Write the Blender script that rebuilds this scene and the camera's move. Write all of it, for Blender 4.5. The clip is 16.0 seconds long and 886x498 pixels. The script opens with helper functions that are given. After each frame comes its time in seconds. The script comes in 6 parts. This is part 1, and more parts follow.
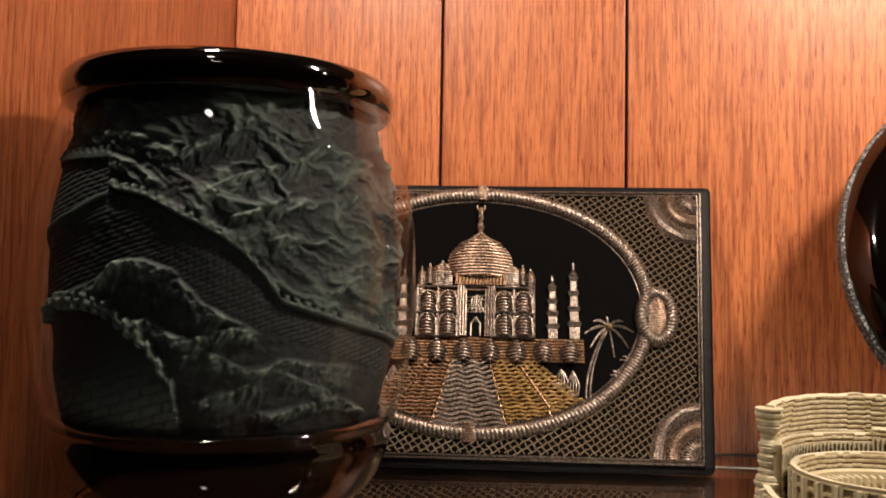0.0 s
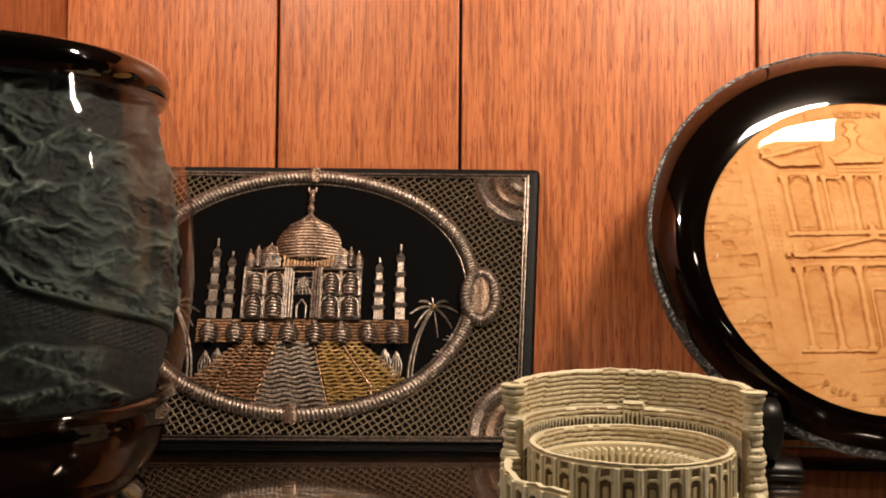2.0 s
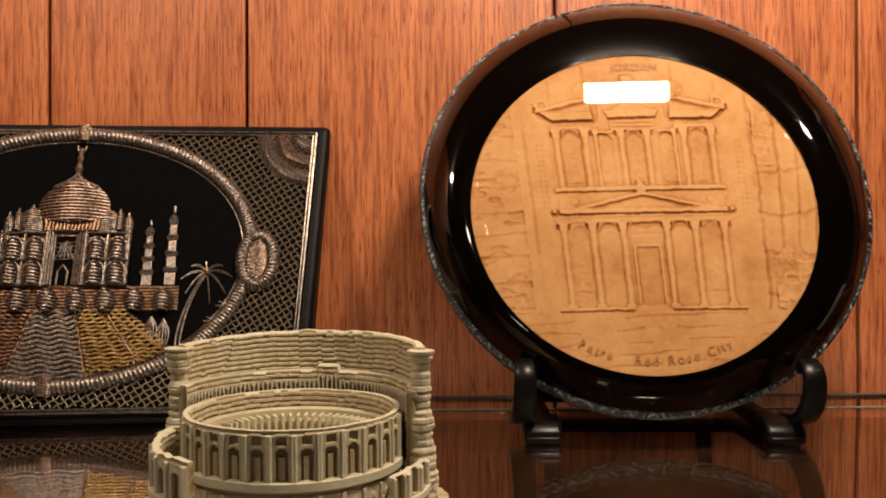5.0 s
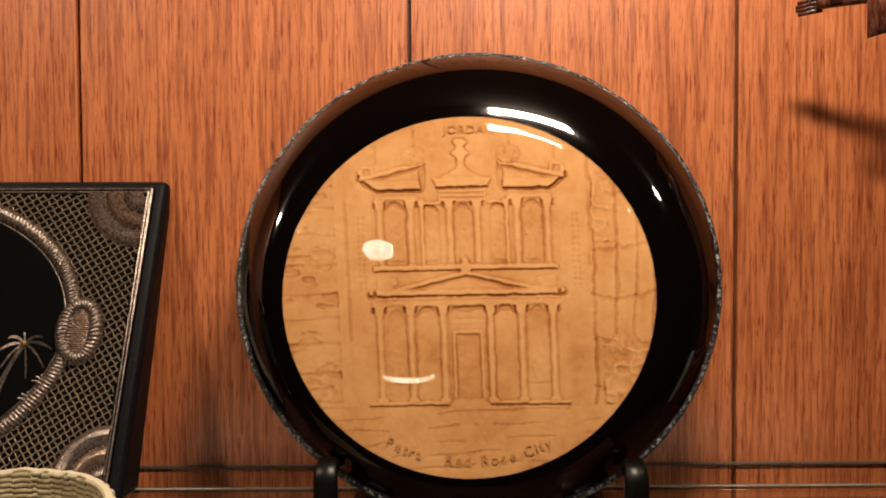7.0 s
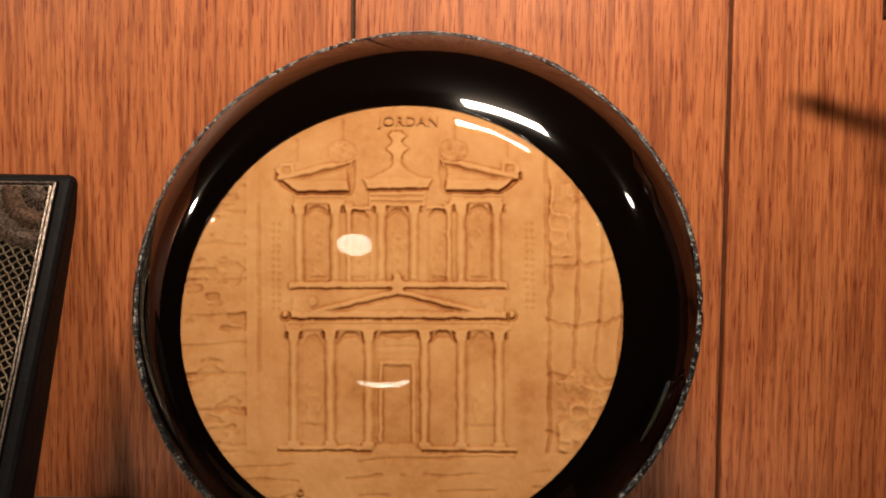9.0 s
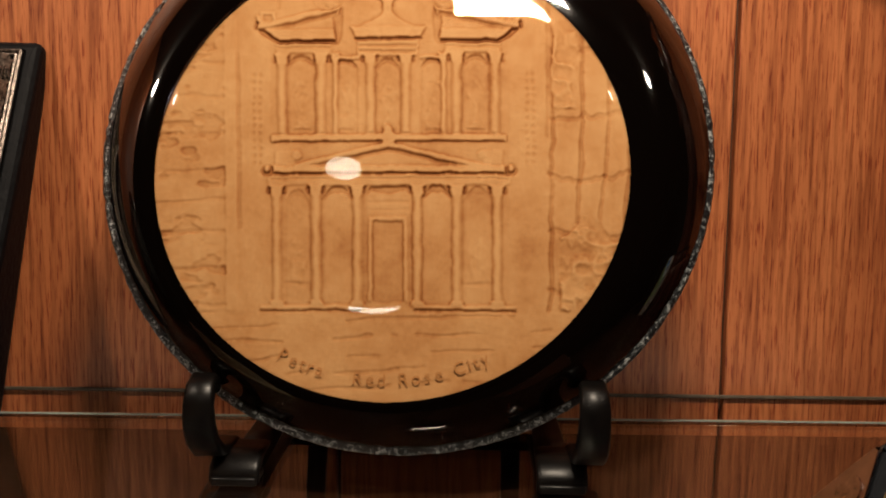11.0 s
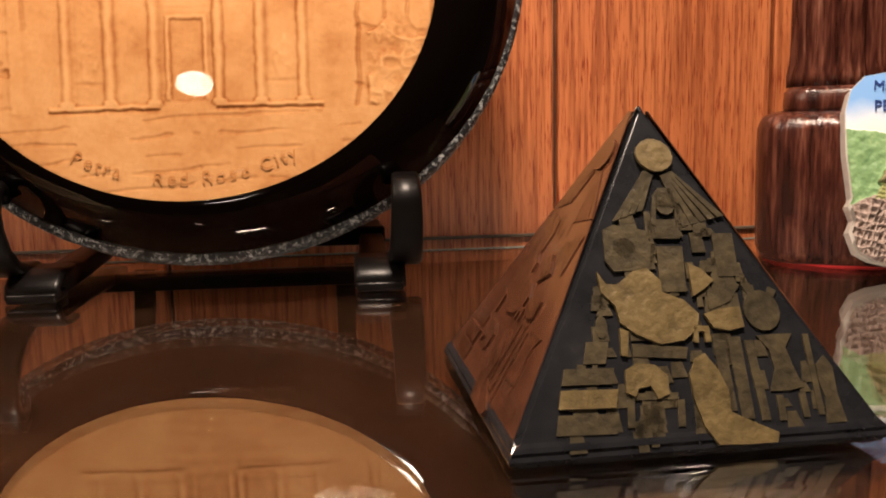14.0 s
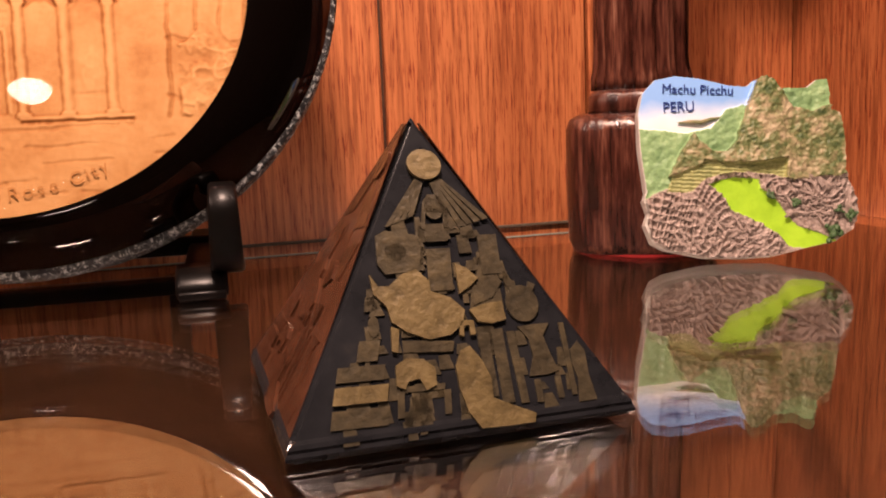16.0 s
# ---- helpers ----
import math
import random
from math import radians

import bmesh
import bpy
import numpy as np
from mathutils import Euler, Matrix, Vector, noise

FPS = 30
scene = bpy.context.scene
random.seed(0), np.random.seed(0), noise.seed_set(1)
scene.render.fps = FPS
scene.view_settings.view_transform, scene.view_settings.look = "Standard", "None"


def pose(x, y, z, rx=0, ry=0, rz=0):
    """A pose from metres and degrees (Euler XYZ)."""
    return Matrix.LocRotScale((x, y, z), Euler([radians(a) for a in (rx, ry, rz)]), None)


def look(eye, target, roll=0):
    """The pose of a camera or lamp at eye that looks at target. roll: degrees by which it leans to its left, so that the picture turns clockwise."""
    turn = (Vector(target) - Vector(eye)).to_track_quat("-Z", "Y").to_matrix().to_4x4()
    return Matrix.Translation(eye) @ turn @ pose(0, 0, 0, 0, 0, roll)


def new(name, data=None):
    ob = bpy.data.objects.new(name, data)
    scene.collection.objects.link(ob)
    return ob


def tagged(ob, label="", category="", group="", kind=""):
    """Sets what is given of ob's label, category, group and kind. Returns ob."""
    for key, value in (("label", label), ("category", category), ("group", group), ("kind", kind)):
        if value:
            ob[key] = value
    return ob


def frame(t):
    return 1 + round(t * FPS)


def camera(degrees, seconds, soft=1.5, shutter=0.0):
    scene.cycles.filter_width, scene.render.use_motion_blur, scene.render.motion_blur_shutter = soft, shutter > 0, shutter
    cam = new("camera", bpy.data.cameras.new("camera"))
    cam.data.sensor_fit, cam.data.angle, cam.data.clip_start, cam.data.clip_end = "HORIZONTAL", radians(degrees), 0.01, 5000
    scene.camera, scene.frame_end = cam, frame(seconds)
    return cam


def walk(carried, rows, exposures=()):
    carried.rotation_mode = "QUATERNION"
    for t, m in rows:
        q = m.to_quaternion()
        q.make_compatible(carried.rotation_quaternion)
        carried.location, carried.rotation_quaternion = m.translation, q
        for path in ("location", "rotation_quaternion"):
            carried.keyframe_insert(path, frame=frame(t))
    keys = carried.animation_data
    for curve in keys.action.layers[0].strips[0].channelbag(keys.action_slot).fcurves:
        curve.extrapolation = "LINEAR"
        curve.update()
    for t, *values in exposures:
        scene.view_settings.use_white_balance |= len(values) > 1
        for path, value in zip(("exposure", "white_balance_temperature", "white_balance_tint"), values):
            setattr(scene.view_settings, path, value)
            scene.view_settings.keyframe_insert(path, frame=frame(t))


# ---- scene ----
cam = camera(54.9, 16.0, 1.9)
METRES, EYE, TILT, LEAN, TURN = 0.36, 0.068, 3.273, -1.001, 6.739
ROWS = [
    (0.0, 0.0, 0.0, 0.0, -0.0, 0.0, -0.0),
    (0.5, 0.0203, -0.0086, 0.0034, -1.0, -0.19, 0.03),
    (1.0, 0.0534, -0.0104, 0.0042, -1.88, -0.57, 0.18),
    (1.5, 0.0926, -0.0119, 0.0043, -2.76, -0.87, 0.27),
    (2.0, 0.1269, -0.0091, -0.0006, -3.95, -1.22, 0.32),
    (2.5, 0.1488, 0.0015, -0.0134, -5.26, -1.63, 0.37),
    (3.0, 0.1711, 0.0076, -0.019, -6.44, -1.96, 0.37),
    (3.5, 0.1975, 0.0054, -0.0225, -7.34, -2.24, 0.52),
    (4.0, 0.234, 0.0093, -0.0234, -7.84, -2.52, 0.6),
    (6.5, 0.4362, 0.0361, 0.0462, -7.68, -4.65, 1.07),
    (7.0, 0.4903, 0.0565, 0.0815, -7.12, -5.42, 0.84),
    (7.5, 0.5142, 0.0796, 0.1044, -6.78, -6.03, 0.18),
    (8.0, 0.5399, 0.1138, 0.1058, -6.56, -6.23, -0.1),
    (10.5, 0.5693, 0.1976, 0.038, -6.85, -7.05, -0.21),
    (11.0, 0.5639, 0.1997, 0.0107, -7.15, -8.93, -0.23),
    (11.5, 0.5496, 0.1945, -0.0315, -7.42, -10.4, 0.22),
    (12.0, 0.5437, 0.1829, -0.066, -7.52, -11.0, 0.28),
    (12.5, 0.5398, 0.1757, -0.0963, -8.24, -11.49, 0.08),
    (13.0, 0.5679, 0.1759, -0.1096, -9.96, -11.52, 0.22),
    (13.5, 0.5919, 0.1791, -0.1045, -12.68, -11.32, 0.6),
    (14.0, 0.6115, 0.1815, -0.1025, -14.88, -11.03, 1.21),
    (14.5, 0.6333, 0.1779, -0.102, -16.35, -11.14, 1.73),
    (15.0, 0.6338, 0.1755, -0.1063, -18.36, -11.4, 1.88),
    (15.5, 0.6331, 0.1679, -0.0995, -21.37, -11.4, 1.84),
    (16.0, 0.6405, 0.1516, -0.0969, -23.52, -11.34, 2.0),
]
EXPOSURES = [(0.0, 0.12, 6250, 10), (1.0, 0.08, 6350, 10), (2.0, -0.06, 6600, 10), (3.5, -0.23, 6450, 10), (7.0, -0.46, 6550, 10), (8.0, -0.54, 6550, 10), (10.5, -0.62, 6450, 10), (11.0, -0.64, 6350, 8), (11.5, -0.50, 6350, 8),
             (12.5, -0.04, 6300, 9), (13.0, 0.10, 6300, 10), (13.5, 0.14, 6350, 12), (14.5, 0.18, 6800, 24), (16.0, 0.25, 7100, 36)]
walk(cam, [(t, pose(0, 0, EYE, TILT, LEAN, TURN) @ pose(METRES * x, METRES * y, METRES * z, 90 + pitch, roll, yaw)) for t, x, y, z, yaw, pitch, roll in ROWS], EXPOSURES)

# world: a dim warm room; the light comes from the lamps under the cabinet top
world = bpy.data.worlds.new("world")
scene.world = world
world.use_nodes = True
world.node_tree.nodes["Background"].inputs[0].default_value = (0.9, 0.62, 0.42, 1)
world.node_tree.nodes["Background"].inputs[1].default_value = 0.01


def cabinet_lamp(x, y, z, length, depth, watts, target, label, colour=(1.0, 0.81, 0.62)):
    d = bpy.data.lights.new("cabinet_lamp", "AREA")
    d.shape, d.size, d.size_y, d.energy, d.color = "RECTANGLE", length, depth, watts, colour
    ob = new("cabinet_lamp", d)
    ob.matrix_world = look((x, y, z), target)
    return tagged(ob, label, "lamp", "cabinet lamps")


LAMPS = [(-0.100, 0.155, 0.330, 0.020, 0.014, 0.95), (0.222, 0.155, 0.330, 0.064, 0.016, 2.15), (0.405, 0.155, 0.330, 0.020, 0.014, 0.22)]
for lx, ly, lz, length, depth, watts in LAMPS:
    cabinet_lamp(lx, ly, lz, length, depth, watts, (lx, 0.33, 0.06), "warm lamp strip under the cabinet top" if length > 0.1 else "small square warm lamp under the cabinet top")


# ---- materials ----
def material(name, colour=(0.5, 0.5, 0.5), rough=0.5, metal=0.0, **extra):
    m = bpy.data.materials.new(name)
    m.use_nodes = True
    b = m.node_tree.nodes["Principled BSDF"]
    b.inputs["Base Color"].default_value = (*colour, 1)
    b.inputs["Roughness"].default_value = rough
    b.inputs["Metallic"].default_value = metal
    for k, v in extra.items():
        b.inputs[k.replace("_", " ")].default_value = v
    return m


def node(m, kind, **values):
    n = m.node_tree.nodes.new(kind)
    for k, v in values.items():
        if k in n.inputs:
            n.inputs[k].default_value = v
        else:
            setattr(n, k, v)
    return n


def wire(m, a, out, b, inp):
    m.node_tree.links.new(a.outputs[out], b.inputs[inp])


def ramp(m, stops):
    n = m.node_tree.nodes.new("ShaderNodeValToRGB")
    e = n.color_ramp.elements
    while len(e) < len(stops):
        e.new(0.5)
    for el, (p, c) in zip(e, stops):
        el.position, el.color = p, (*c, 1)
    return n


def coords(m, scale=(1, 1, 1), space="Object"):
    c = node(m, "ShaderNodeTexCoord")
    mp = node(m, "ShaderNodeMapping")
    mp.inputs["Scale"].default_value = scale
    wire(m, c, space, mp, "Vector")
    return mp


def bump(m, src, out, strength, distance, inp="Normal"):
    b = node(m, "ShaderNodeBump", Strength=strength, Distance=distance)
    wire(m, src, out, b, "Height")
    wire(m, b, "Normal", m.node_tree.nodes["Principled BSDF"], inp)
    return b


def noisy(name, stops, scale, rough=0.5, relief=0.0, distance=0.001, detail=6.0, metal=0.0, stretch=(1, 1, 1), fine=4.0, **extra):
    """A surface whose colour runs through the stops by noise at two scales, with relief."""
    m = material(name, stops[0][1], rough, metal, **extra)
    p = m.node_tree.nodes["Principled BSDF"]
    c = coords(m, stretch)
    a = node(m, "ShaderNodeTexNoise", Scale=scale, Detail=detail, Roughness=0.6)
    f = node(m, "ShaderNodeTexNoise", Scale=scale * fine, Detail=4.0)
    wire(m, c, "Vector", a, "Vector")
    wire(m, c, "Vector", f, "Vector")
    mix = node(m, "ShaderNodeMix", data_type="FLOAT")
    mix.inputs[0].default_value = 0.35
    wire(m, a, "Fac", mix, 2)
    wire(m, f, "Fac", mix, 3)
    r = ramp(m, stops)
    wire(m, mix, 0, r, "Fac")
    wire(m, r, "Color", p, "Base Color")
    if relief:
        bump(m, mix, 0, relief, distance)
    return m


def wood(name, dark, mid, light, rough=0.38):
    """Varnished oak veneer: long vertical pores and broad bands, each panel with its own offset."""
    m = material(name, mid, rough)
    p = m.node_tree.nodes["Principled BSDF"]
    tc = node(m, "ShaderNodeTexCoord")
    info = node(m, "ShaderNodeObjectInfo")
    add = node(m, "ShaderNodeVectorMath", operation="MULTIPLY_ADD")
    comb = node(m, "ShaderNodeCombineXYZ")
    wire(m, info, "Random", comb, 0)
    wire(m, info, "Random", comb, 2)
    add.inputs[1].default_value = (7.0, 1.0, 3.0)
    wire(m, comb, 0, add, 0)
    wire(m, tc, "Object", add, 2)

    def mapped(sx, sy, sz):
        mp = node(m, "ShaderNodeMapping")
        mp.inputs["Scale"].default_value = (sx, sy, sz)
        wire(m, add, 0, mp, "Vector")
        return mp
    # broad cathedral figure
    warp = node(m, "ShaderNodeTexNoise", Scale=1.0, Detail=3.0, Distortion=0.6)
    wire(m, mapped(36, 36, 4.0), "Vector", warp, "Vector")
    # pores: short dark vertical dashes
    pore = node(m, "ShaderNodeTexNoise", Scale=1.0, Detail=3.0, Roughness=0.65)
    wire(m, mapped(1750, 1750, 85), "Vector", pore, "Vector")
    fibre = node(m, "ShaderNodeTexNoise", Scale=1.0, Detail=3.0, Roughness=0.55, Distortion=0.35)
    wire(m, mapped(640, 640, 24), "Vector", fibre, "Vector")
    fine = node(m, "ShaderNodeTexNoise", Scale=1.0, Detail=2.0)
    wire(m, mapped(1500, 1500, 60), "Vector", fine, "Vector")
    base = ramp(m, [(0.32, mid), (0.62, light)])
    wire(m, warp, "Fac", base, "Fac")
    r2 = ramp(m, [(0.37, (0.50, 0.40, 0.36)), (0.57, (1, 1, 1))])
    wire(m, fibre, "Fac", r2, "Fac")
    mul = node(m, "ShaderNodeMix", data_type="RGBA", blend_type="MULTIPLY")
    mul.inputs[0].default_value = 0.82
    wire(m, base, "Color", mul, 6)
    wire(m, r2, "Color", mul, 7)
    r3 = ramp(m, [(0.36, tuple(v / max(mid) for v in dark)), (0.47, (1, 1, 1))])
    wire(m, pore, "Fac", r3, "Fac")
    mul2 = node(m, "ShaderNodeMix", data_type="RGBA", blend_type="MULTIPLY")
    mul2.inputs[0].default_value = 0.92
    wire(m, mul, 2, mul2, 6)
    wire(m, r3, "Color", mul2, 7)
    wire(m, mul2, 2, p, "Base Color")
    hs = node(m, "ShaderNodeMath", operation="ADD")
    wire(m, pore, "Fac", hs, 0)
    wire(m, fine, "Fac", hs, 1)
    bump(m, hs, 0, 0.25, 0.0004)
    rr = node(m, "ShaderNodeMapRange")
    rr.inputs["To Min"].default_value, rr.inputs["To Max"].default_value = rough + 0.12, rough - 0.06
    wire(m, pore, "Fac", rr, "Value")
    wire(m, rr, "Result", p, "Roughness")
    return m


def clear_film(name, rough=0.02, tint=(1, 1, 1), ior=1.5):
    """Clear lacquer or resin over a coloured core: lets the core show, with a gloss of its own."""
    m = bpy.data.materials.new(name)
    m.use_nodes = True
    nt = m.node_tree
    nt.nodes.remove(nt.nodes["Principled BSDF"])
    out = nt.nodes["Material Output"]
    t = node(m, "ShaderNodeBsdfTransparent", Color=(*tint, 1))
    g = node(m, "ShaderNodeBsdfGlossy", Roughness=rough)
    f0 = ((ior - 1) / (ior + 1)) ** 2
    w = node(m, "ShaderNodeLayerWeight", Blend=0.5)
    p5 = node(m, "ShaderNodeMath", operation="POWER")
    p5.inputs[1].default_value = 5.0
    f = node(m, "ShaderNodeMath", operation="MULTIPLY_ADD")
    f.inputs[1].default_value, f.inputs[2].default_value = 1 - f0, f0
    wire(m, w, "Facing", p5, 0)
    wire(m, p5, 0, f, 0)
    x = node(m, "ShaderNodeMixShader")
    wire(m, f, 0, x, 0)
    wire(m, t, 0, x, 1)
    wire(m, g, 0, x, 2)
    wire(m, x, 0, out, "Surface")
    return m


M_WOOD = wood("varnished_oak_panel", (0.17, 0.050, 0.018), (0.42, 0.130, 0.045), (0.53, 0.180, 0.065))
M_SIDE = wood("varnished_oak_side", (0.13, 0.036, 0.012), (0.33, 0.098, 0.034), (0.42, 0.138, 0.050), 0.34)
M_GROOVE = noisy("groove_shadow_gap", [(0.3, (0.03, 0.012, 0.006)), (0.7, (0.10, 0.05, 0.03))], 300, 0.6)
# near-black colour for the unlit space below the shelf
M_PITCH = noisy("unlit_space_black", [(0.3, (0.006, 0.0025, 0.0014)), (0.7, (0.014, 0.006, 0.003))], 40, 0.9, 0.0, Specular_IOR_Level=0.0)
# for unseen boards and panelling: kept dark to hold down fill light
M_DARK = noisy("dark_unseen_wood", [(0.3, (0.012, 0.007, 0.005)), (0.7, (0.03, 0.017, 0.011))], 40, 0.6, 0.1, 0.001)
M_GLASS = material("shelf_glass", (0.97, 0.98, 0.96), 0.0, 0.0, Transmission_Weight=1.0, IOR=1.8)
# the unlit room's dimness is put into the plaster colour
M_PLASTER = noisy("room_plaster", [(0.3, (0.10, 0.085, 0.07)), (0.7, (0.14, 0.12, 0.10))], 3, 0.9, 0.2, 0.002)
M_CARPET = noisy("room_carpet", [(0.3, (0.05, 0.035, 0.028)), (0.7, (0.08, 0.06, 0.045))], 30, 0.95, 0.6, 0.004)


# ---- mesh helpers ----
def link_mesh(name, bm, mat, smooth=False):
    me = bpy.data.meshes.new(name)
    bm.normal_update()
    bm.to_mesh(me)
    bm.free()
    for f in me.polygons:
        f.use_smooth = smooth
    for mm in (mat if isinstance(mat, (list, tuple)) else [mat]):
        me.materials.append(mm)
    return new(name, me)


def part(name, bm, mat, parent, label="", smooth=False):
    ob = link_mesh(name, bm, mat, smooth)
    ob.parent = parent
    if label:
        ob["label"] = label
    return ob


def thing(name, m, label, category, group="", kind=""):
    ob = new(name)
    ob.empty_display_size = 0.01
    ob.matrix_world = m
    return tagged(ob, label, category, group, kind)


def box(bm, x0, x1, y0, y1, z0, z1, bevel=0.0, segs=2, m=None):
    """A bevelled box added to bm."""
    t = bmesh.new()
    bmesh.ops.create_cube(t, size=1)
    for v in t.verts:
        v.co = Vector(((x0 + x1) / 2 + v.co.x * (x1 - x0), (y0 + y1) / 2 + v.co.y * (y1 - y0), (z0 + z1) / 2 + v.co.z * (z1 - z0)))
    if bevel:
        bmesh.ops.bevel(t, geom=list(t.edges), offset=bevel, segments=segs, profile=0.5, affect="EDGES")
    merge(bm, t, m)
    return bm


def merge(bm, t, m=None):
    if m is not None:
        t.transform(m)
    me = bpy.data.meshes.new("tmp")
    t.to_mesh(me)
    t.free()
    bm.from_mesh(me)
    bpy.data.meshes.remove(me)
    return bm


def lathe(profile, steps=96, a0=0.0, a1=2 * math.pi, sx=1.0, sy=1.0, bm=None):
    """Turns (radius, height) pairs round z; a part turn stays open at its ends."""
    bm = bm or bmesh.new()
    whole = abs(a1 - a0 - 2 * math.pi) < 1e-6
    n = steps if whole else steps + 1
    rings = []
    for r, z in profile:
        if r < 1e-7 and whole:
            rings.append([bm.verts.new((0, 0, z))])
            continue
        rings.append([bm.verts.new((sx * r * math.cos(a0 + (a1 - a0) * i / steps), sy * r * math.sin(a0 + (a1 - a0) * i / steps), z)) for i in range(n)])
    for a, b in zip(rings, rings[1:]):
        for i in range(steps):
            j = (i + 1) % n
            q = [a[0] if len(a) == 1 else a[i], a[0] if len(a) == 1 else a[j], b[0] if len(b) == 1 else b[j], b[0] if len(b) == 1 else b[i]]
            q = list(dict.fromkeys(q))
            if len(q) > 2:
                bm.faces.new(q)
    return bm


def tube(bm, pts, radius, sides=8, closed=False):
    """A round cord along points; radius may be a function of the way along it (0..1)."""
    pts = [Vector(p) for p in pts]
    n = len(pts)
    rings = []
    ref = Vector((0, 1, 0))
    for i, p in enumerate(pts):
        a = pts[(i - 1) % n] if closed or i else pts[0]
        b = pts[(i + 1) % n] if closed or i < n - 1 else pts[-1]
        d = (b - a).normalized()
        u = d.cross(ref)
        if u.length < 1e-3:
            u = d.cross(Vector((1, 0, 0)))
        u.normalize()
        w = u.cross(d)
        r = radius(i / max(1, n - 1)) if callable(radius) else radius
        rings.append([bm.verts.new(p + r * (math.cos(2 * math.pi * k / sides) * u + math.sin(2 * math.pi * k / sides) * w)) for k in range(sides)])
    for i in range(n if closed else n - 1):
        a, b = rings[i], rings[(i + 1) % n]
        for k in range(sides):
            bm.faces.new((a[k], a[(k + 1) % sides], b[(k + 1) % sides], b[k]))
    if not closed:
        bm.faces.new(rings[0][::-1])
        bm.faces.new(rings[-1])
    return bm


# ---- the cabinet and the room ----
WALL_Y, LEFT_X, RIGHT_X = 0.372, -0.142, 0.4530
GROOVES = [-0.046, 0.0345, 0.1617, 0.2882, 0.3640]


def slab(name, dims, mat, label, category):
    ob = link_mesh(name, box(bmesh.new(), *dims), mat)
    return tagged(ob, label, category, kind="structure")


wall_north = slab("wall_north", (LEFT_X - 0.02, RIGHT_X + 0.02, WALL_Y + 0.0022, WALL_Y + 0.02, -0.45, 0.49), M_GROOVE, "dark backing behind the grooved oak panels of the cabinet", "wall")
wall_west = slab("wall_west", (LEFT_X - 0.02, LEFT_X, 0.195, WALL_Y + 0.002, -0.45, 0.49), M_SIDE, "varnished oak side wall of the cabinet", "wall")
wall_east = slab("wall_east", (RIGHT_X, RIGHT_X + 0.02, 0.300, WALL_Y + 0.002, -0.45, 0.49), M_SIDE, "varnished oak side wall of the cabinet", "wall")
cabinet_floor = slab("cabinet_floor", (-0.70, 1.00, -0.02, WALL_Y, -0.42, -0.40), M_DARK, "unseen cabinet bottom, coloured dark against bounce light", "floor")
# unseen walls added beyond the short sides, dark so polished things mirror black
unseen_west = slab("niche_wall_west", (-0.72, -0.70, -0.02, 0.40, -0.42, 0.49), M_DARK, "unseen dark end wall added beside the cabinet", "wall")
unseen_east = slab("niche_wall_east", (1.00, 1.02, -0.02, 0.40, -0.42, 0.49), M_DARK, "unseen dark end wall added beside the cabinet", "wall")
niche_back_west = slab("niche_back_west", (-0.70, LEFT_X - 0.02, 0.374, 0.394, -0.42, 0.49), M_DARK, "unseen dark back wall added beside the cabinet", "wall")
niche_back_east = slab("niche_back_east", (RIGHT_X + 0.02, 1.00, 0.374, 0.394, -0.42, 0.49), M_DARK, "unseen dark back wall added beside the cabinet", "wall")
ceiling = slab("ceiling", (-2.2, 2.6, -3.0, 0.40, 1.14, 1.18), M_PLASTER, "plain plaster ceiling of the room", "ceiling")
floor = slab("floor", (-2.2, 2.6, -3.0, 0.40, -1.24, -1.20), M_CARPET, "brown carpet of the room", "floor")
wall_south = slab("wall_south", (-2.2, 2.6, -3.1, -3.0, -1.2, 1.14), M_PLASTER, "plain wall of the room behind the viewer", "wall")
room_wall_west = slab("room_wall_west", (-2.3, -2.2, -3.0, 0.40, -1.2, 1.14), M_PLASTER, "plain side wall of the room", "wall")
room_wall_east = slab("room_wall_east", (2.6, 2.7, -3.0, 0.40, -1.2, 1.14), M_PLASTER, "plain side wall of the room", "wall")
front_west = slab("front_wall_west", (-2.2, -0.72, -0.02, 0.02, -1.2, 1.14), M_DARK, "unseen room panelling, coloured dark against bounce light", "wall")
front_east = slab("front_wall_east", (1.02, 2.6, -0.02, 0.02, -1.2, 1.14), M_DARK, "unseen room panelling, coloured dark against bounce light", "wall")
front_low = slab("front_wall_low", (-0.72, 1.02, -0.02, 0.02, -1.2, -0.42), M_DARK, "unseen low room panelling, coloured dark against bounce light", "wall")
cabinet_top = slab("cabinet_top", (-0.72, 1.02, -0.02, WALL_Y + 0.02, 0.44, 1.14), M_DARK, "unseen cabinet top, coloured dark against bounce light", "wall")

lamp_board = slab("lamp_board", (LEFT_X, RIGHT_X, 0.12, WALL_Y - 0.003, 0.338, 0.438), M_DARK, "unseen dark board added over the cabinet lamps", "board")

edges = [LEFT_X] + GROOVES + [RIGHT_X]
for x0, x1 in zip(edges, edges[1:]):
    bm = bmesh.new()
    box(bm, -(x1 - x0) / 2 + 0.0007, (x1 - x0) / 2 - 0.0007, 0, 0.004, -0.45, 0.49, 0.0006, 2)
    ob = part("panel", bm, M_WOOD, wall_north)
    ob.location = ((x0 + x1) / 2, WALL_Y - 0.0018, 0)

TILT_SHELF = 1.72  # the shelf falls a little to the front


def on_shelf(x, y, rz=0.0, lift=0.0):
    """The pose of a thing that stands on the shelf."""
    return pose(x, y, 0.030 * (y - 0.19) + lift, TILT_SHELF, 0, rz)


